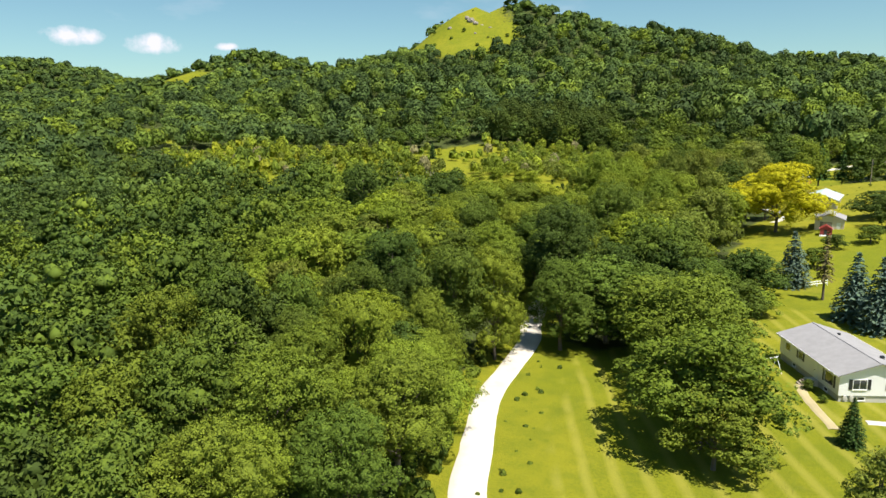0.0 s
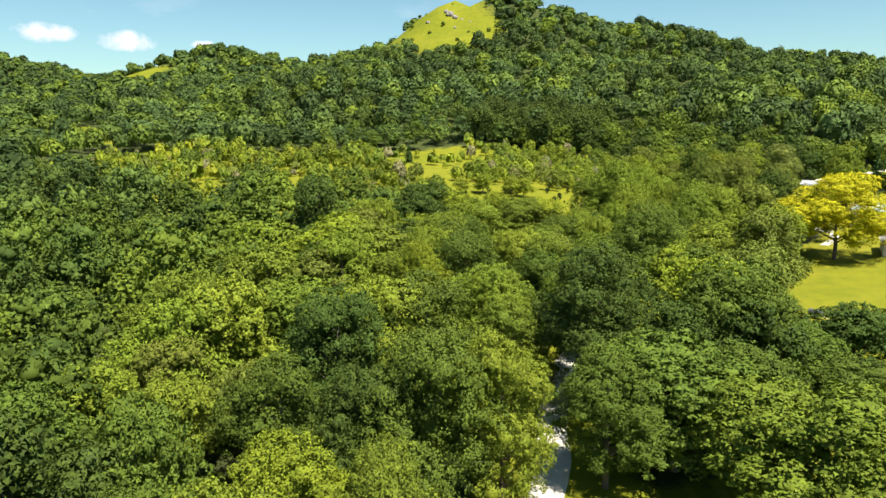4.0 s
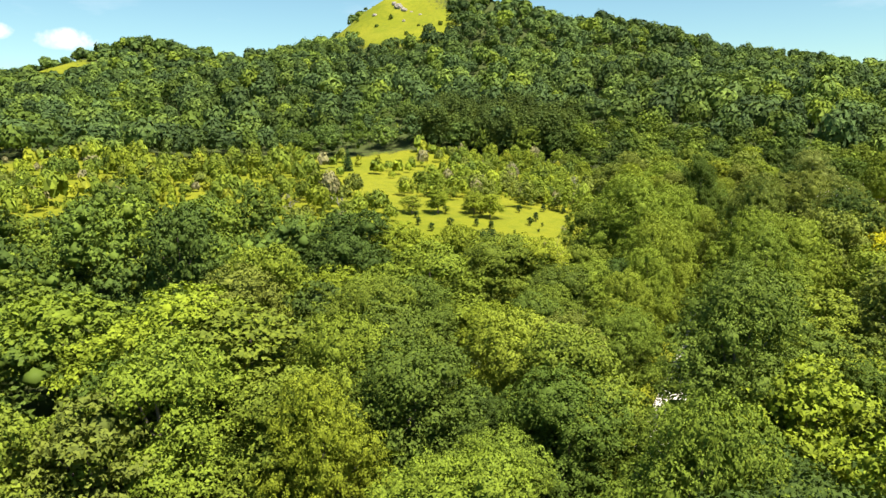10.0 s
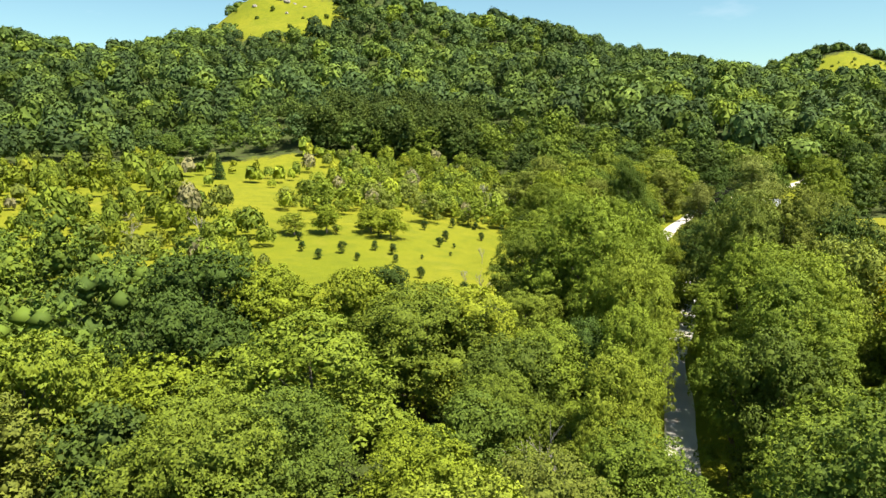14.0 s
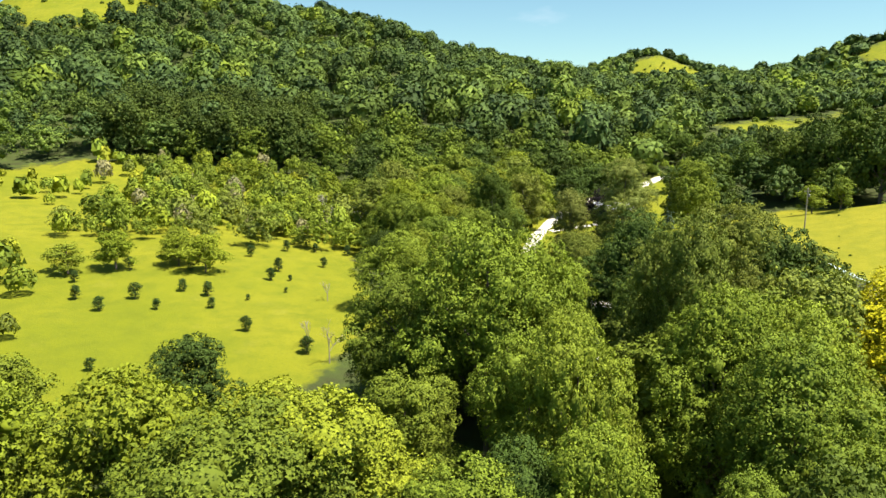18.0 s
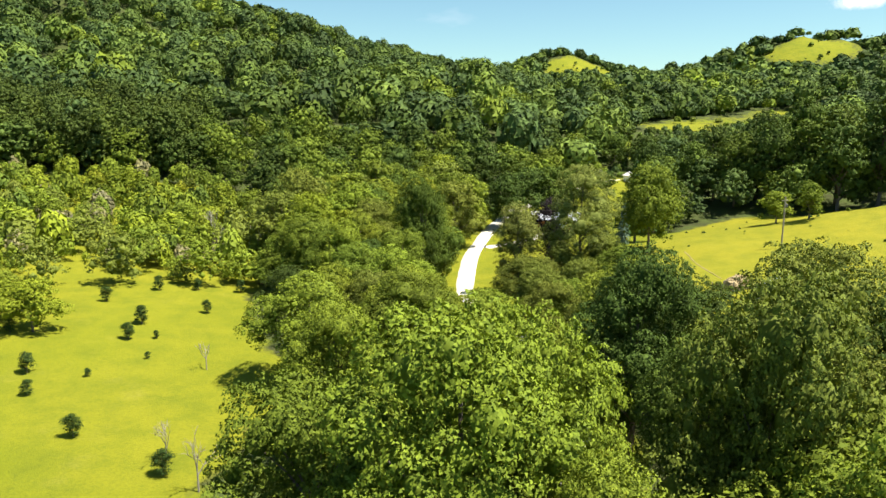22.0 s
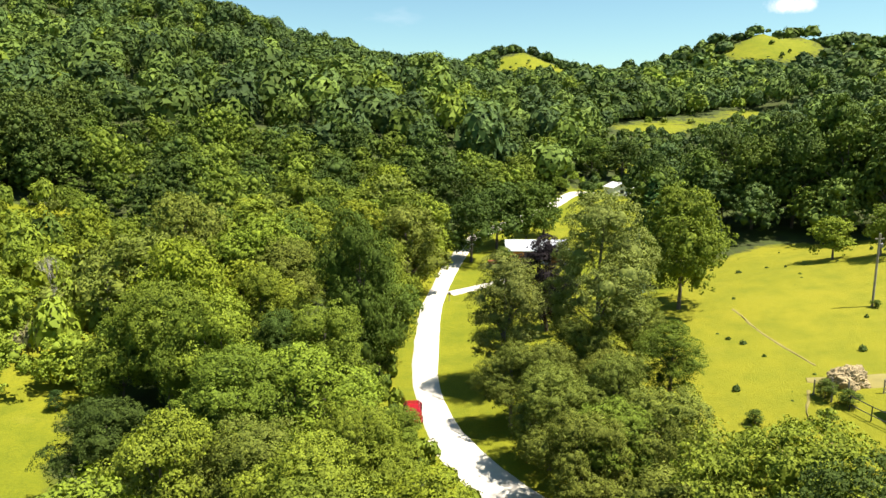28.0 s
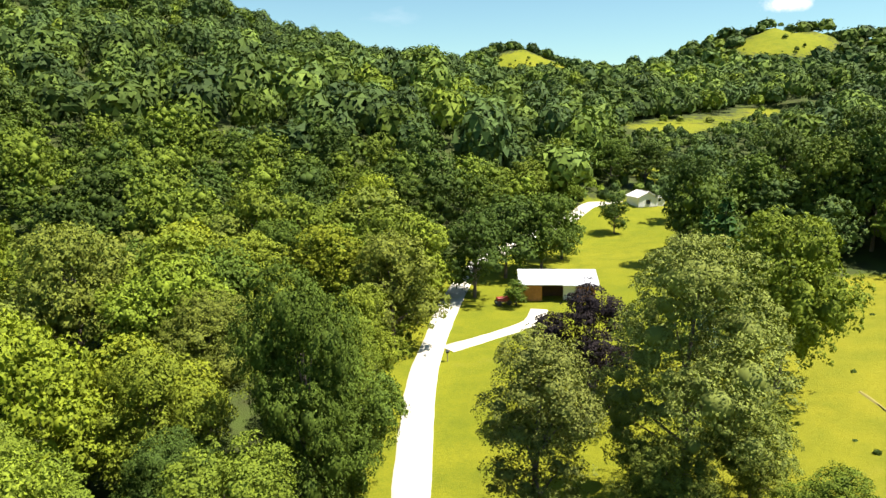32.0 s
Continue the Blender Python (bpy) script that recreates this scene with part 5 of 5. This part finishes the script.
# swing frame on the lawn
swing = tagged(new("swing_frame"), "white tubular garden swing frame on the lawn", "swing")
swing.matrix_world = pose(68.6, 40.8, float(height(68.6, 40.8)), 0, 0, 60)
for x in (-1.3, 1.3):
    for y in (-0.8, 0.8):
        bm = bmesh.new()
        tube(bm, (x, y, -0.1), (x * 0.9, 0, 2.1), 0.05, 0.05)
        part("leg", bm, TRIM, swing)
bm = bmesh.new()
tube(bm, (-1.4, 0, 2.1), (1.4, 0, 2.1), 0.05, 0.05)
part("top_bar", bm, TRIM, swing)
part("seat", one_box(-0.6, 0.6, -0.25, 0.25, 0.5, 0.56), TRIM, swing)
for x in (-0.55, 0.55):
    bm = bmesh.new()
    tube(bm, (x, 0, 0.55), (x, 0, 2.1), 0.015, 0.015, 4)
    part("chain", bm, STEEL, swing)
# tank trailer on the lawn
tank = tagged(new("tank_trailer"), "dark grey cylindrical tank on a small two-wheeled trailer", "trailer")
tank.matrix_world = pose(53.2, 101.2, float(height(53.2, 101.2)), 0, 0, -20)
bm = bmesh.new()
for a, b, ra, rb in ((-1.15, -1.0, 0.35, 0.52), (-1.0, 1.0, 0.52, 0.52), (1.0, 1.15, 0.52, 0.35)):
    tube(bm, (a, 0, 0.95), (b, 0, 0.95), ra, rb, 16)
part("drum", bm, GREY_TANK, tank)
part("chassis", one_box(-1.1, 1.1, -0.35, 0.35, 0.38, 0.48), STEEL, tank)
bm = bmesh.new()
tube(bm, (1.0, 0, 0.42), (2.3, -0.2, 0.3), 0.05, 0.05)
part("drawbar", bm, TRIM, tank)
for y in (-0.55, 0.55):
    bm = bmesh.new()
    tube(bm, (0, y - 0.1, 0.32), (0, y + 0.1, 0.32), 0.32, 0.32, 14)
    part("wheel", bm, BLACK, tank)
# mailbox by the lane
mail = tagged(new("mailbox"), "dark mailbox on a wooden post beside the lane", "mailbox")
post_at(mail, "post", 20.6, 249.3, 1.1, 0.06, WEATHERED)
z = float(height(20.6, 249.3))
part("box", one_box(20.4, 20.8, 249.0, 249.55, z + 1.1, z + 1.4, bevel=0.06), STEEL, mail)
part("flag", one_box(20.81, 20.83, 249.1, 249.2, z + 1.2, z + 1.5), REDWOOD, mail)
# red implement beside the barn
imp = tagged(new("farm_implement"), "red and white farm implement parked beside the barn", "machine")
imp.matrix_world = pose(31.2, 270.6, float(height(31.2, 270.6)), 0, 0, 10)
part("hopper", one_box(-1.0, 1.0, -0.5, 0.5, 0.6, 1.2, bevel=0.08), REDWOOD, imp)
part("frame", one_box(-1.2, 1.2, -0.35, 0.35, 0.45, 0.58), TRIM, imp)
for x in (-0.8, 0.8):
    for y in (-0.62, 0.45):
        bm = bmesh.new()
        tube(bm, (x, y, 0.4), (x, y + 0.17, 0.4), 0.4, 0.4, 14)
        part("wheel", bm, BLACK, imp)
bm = bmesh.new()
tube(bm, (1.0, 0, 1.0), (1.7, 0, 1.5), 0.06, 0.05)
part("lever", bm, TRIM, imp)

# ---- red car ----
def paint(name, colour):
    m, n, l, p = material(name)
    p.inputs["Base Color"].default_value = (*colour, 1)
    p.inputs["Roughness"].default_value, p.inputs["Metallic"].default_value = 0.25, 0.2
    p.inputs["Coat Weight"].default_value = 0.6
    return m


CAR_RED, RUBBER, ALLOY = paint("car_red", (0.35, 0.012, 0.018)), plain("rubber", (0.015, 0.015, 0.015), 0.8), plain("alloy", (0.6, 0.6, 0.62), 0.3, 0.9, 0.05, 5, 0)
TAIL = paint("tail_lamp", (0.5, 0.01, 0.01))


def lofted(sections):
    """A closed body through rings: rows of (y, half-width, z low, z high, inset of the top)."""
    bm = bmesh.new()
    rings = []
    for y, w, z0, z1, inset in sections:
        ring = [(-w, z0 + 0.08), (-w + 0.08, z0), (w - 0.08, z0), (w, z0 + 0.08), (w, (z0 + z1) / 2), (w - inset, z1 - 0.05), (w - inset - 0.08, z1), (-w + inset + 0.08, z1), (-w + inset, z1 - 0.05), (-w, (z0 + z1) / 2)]
        rings.append([bm.verts.new((x, y, z)) for x, z in ring])
    for a, b in zip(rings, rings[1:]):
        for i in range(10):
            bm.faces.new((a[i], a[(i + 1) % 10], b[(i + 1) % 10], b[i]))
    bm.faces.new(rings[0])
    bm.faces.new(rings[-1][::-1])
    bmesh.ops.recalc_face_normals(bm, faces=bm.faces)
    return bm


car = tagged(new("car"), "dark red estate car parked on the grass beside the lane", "car")
car.matrix_world = pose(12.7, 208.2, float(height(12.7, 208.2)) + 0.02, 0, 0, -2)
part("body", lofted([(-2.2, 0.78, 0.4, 0.85, 0.05), (-2.1, 0.88, 0.28, 1.0, 0.05), (-1.2, 0.9, 0.25, 1.02, 0.04), (1.0, 0.9, 0.25, 1.0, 0.05), (1.9, 0.86, 0.28, 0.88, 0.1), (2.25, 0.72, 0.4, 0.7, 0.12)]), CAR_RED, car)
cabin = part("cabin", lofted([(-2.12, 0.8, 0.98, 1.05, 0.03), (-1.8, 0.8, 0.98, 1.55, 0.16), (-0.6, 0.82, 0.98, 1.62, 0.17), (0.35, 0.82, 0.98, 1.56, 0.18), (1.15, 0.8, 0.96, 1.02, 0.05)]), CAR_RED, car)
bm = bmesh.new()
q = [bm.verts.new(c) for c in ((-0.6, -2.06, 1.1), (0.6, -2.06, 1.1), (0.52, -1.85, 1.47), (-0.52, -1.85, 1.47))]
bm.faces.new(q)
bmesh.ops.solidify(bm, geom=bm.faces[:], thickness=0.03)
part("rear_window", bm, GLASS, car)
for x in (-0.83, 0.8):
    for y0, y1 in ((-1.7, -0.75), (-0.65, 0.3)):
        part("side_window", one_box(x, x + 0.03, y0, y1, 1.1, 1.42), GLASS, car)
bm = bmesh.new()
q = [bm.verts.new(c) for c in ((0.62, 1.05, 1.08), (-0.62, 1.05, 1.08), (-0.5, 0.48, 1.48), (0.5, 0.48, 1.48))]
bm.faces.new(q)
bmesh.ops.solidify(bm, geom=bm.faces[:], thickness=0.03)
part("windscreen", bm, GLASS, car)
part("bumper", one_box(-0.8, 0.8, -2.28, -2.08, 0.35, 0.6, bevel=0.05), CAR_RED, car)
part("number_plate", one_box(-0.26, 0.26, -2.3, -2.27, 0.68, 0.8), TRIM, car, "blank white plate")
for x in (-0.76, 0.58):
    part("tail_lamp", one_box(x, x + 0.18, -2.2, -2.08, 0.75, 1.0, bevel=0.02), TAIL, car)
for x in (-0.95, 0.85):
    part("mirror", one_box(x, x + 0.1, 0.55, 0.75, 0.98, 1.12, bevel=0.03), CAR_RED, car)
part("roof_rail", one_box(-0.6, -0.56, -1.5, 0.2, 1.62, 1.66), STEEL, car)
part("roof_rail", one_box(0.56, 0.6, -1.5, 0.2, 1.62, 1.66), STEEL, car)
for x in (-0.85, 0.85):
    for y in (-1.35, 1.35):
        bm = bmesh.new()
        tube(bm, (x - 0.1, y, 0.33), (x + 0.1, y, 0.33), 0.33, 0.33, 16)
        wheel = part("tyre", bm, RUBBER, car)
        bm = bmesh.new()
        tube(bm, (x - 0.115, y, 0.33), (x + 0.115, y, 0.33), 0.2, 0.2, 12)
        part("rim", bm, ALLOY, wheel)

# ---- rocks on the bluff ----
def boulder(x, y, s, seed):
    bm = bmesh.new()
    bmesh.ops.create_icosphere(bm, subdivisions=3, radius=1.0)
    for v in bm.verts:
        k = 1 + 0.35 * noise.noise(v.co * 1.6 + Vector((seed, 0, 0))) + 0.12 * noise.noise(v.co * 5 + Vector((seed, 3, 0)))
        v.co = Vector((v.co.x * s * k, v.co.y * s * 0.8 * k, v.co.z * s * 0.75 * k))
    o = new("boulder", bm_mesh("boulder", bm, STONE))
    o.location = (x, y, float(height(x, y)) - s * 0.05)
    tagged(o, "pale weathered rock outcrop on the bare bluff", "rock", "bluff rocks")


for k, (x, y, s) in enumerate(((-327, 604, 4.2), (-321, 603, 3.2), (-315, 606, 2.4), (-334, 607, 2.6), (-300, 598, 1.8), (-345, 590, 2.2), (-310, 585, 1.6))):
    boulder(x, y, s, k)

# ---- weeds and bushes on the grass ----
x, y, r = scatter(33, 100, 186, 264, 3.4, 71)
ok = inside(x, y, LAWN) & (r.random_sample(len(x)) < 0.26) & ((x < 53.5) | (y > 199))
x, y = x[ok], y[ok]
joined_woods("pasture_weeds", x, y, r.uniform(0.022, 0.065, len(x)) * r.uniform(0.7, 1.4, len(x)), 5, r, "small dark weeds and thistles dotted over the pasture", [DARK, DEEP, OLIVE], 0.9)
x, y, r = scatter(40, 62, -10, 34, 1.9, 72)
ok = inside(x, y, LAWN) & (r.random_sample(len(x)) < np.clip(0.9 - np.abs(x - road_x(y) - 4.5) / 5, 0.02, 0.6))
x, y = x[ok], y[ok]
joined_woods("verge_weeds", x, y, r.uniform(0.025, 0.065, len(x)), 5, r, "low green weeds along the lane's grass verge", [DEEP, MID, OLIVE], 0.8)
y = np.concatenate([np.arange(-20, 98, 0.9), np.arange(98, 146, 1.8), np.arange(146, 330, 0.9)])
r = np.random.RandomState(73)
x = road_x(y) - r.uniform(3.4, 6.4, len(y))
joined_woods("hedge_bushes", x, y, r.uniform(0.07, 0.18, len(x)), 5, r, "low green bushes along the wood's edge", [DEEP, MID, FRESH, OLIVE], 1.0)
for x, y, h in ((73.4, 37.2, 1.3), (75.4, 34.0, 0.9), (72.6, 56.5, 1.2), (50.5, 200.4, 1.8), (51.4, 198.6, 1.6), (48.3, 196.5, 1.4), (69.6, 219.4, 1.0), (42.6, 198.3, 1.4), (40.6, 195.2, 1.5), (41.8, 188.6, 1.6)):
    tree(x, y, h, h * 0.62, DEEP, 4, 1, "low round green bush in the grass", "bush", "bushes on the grass")
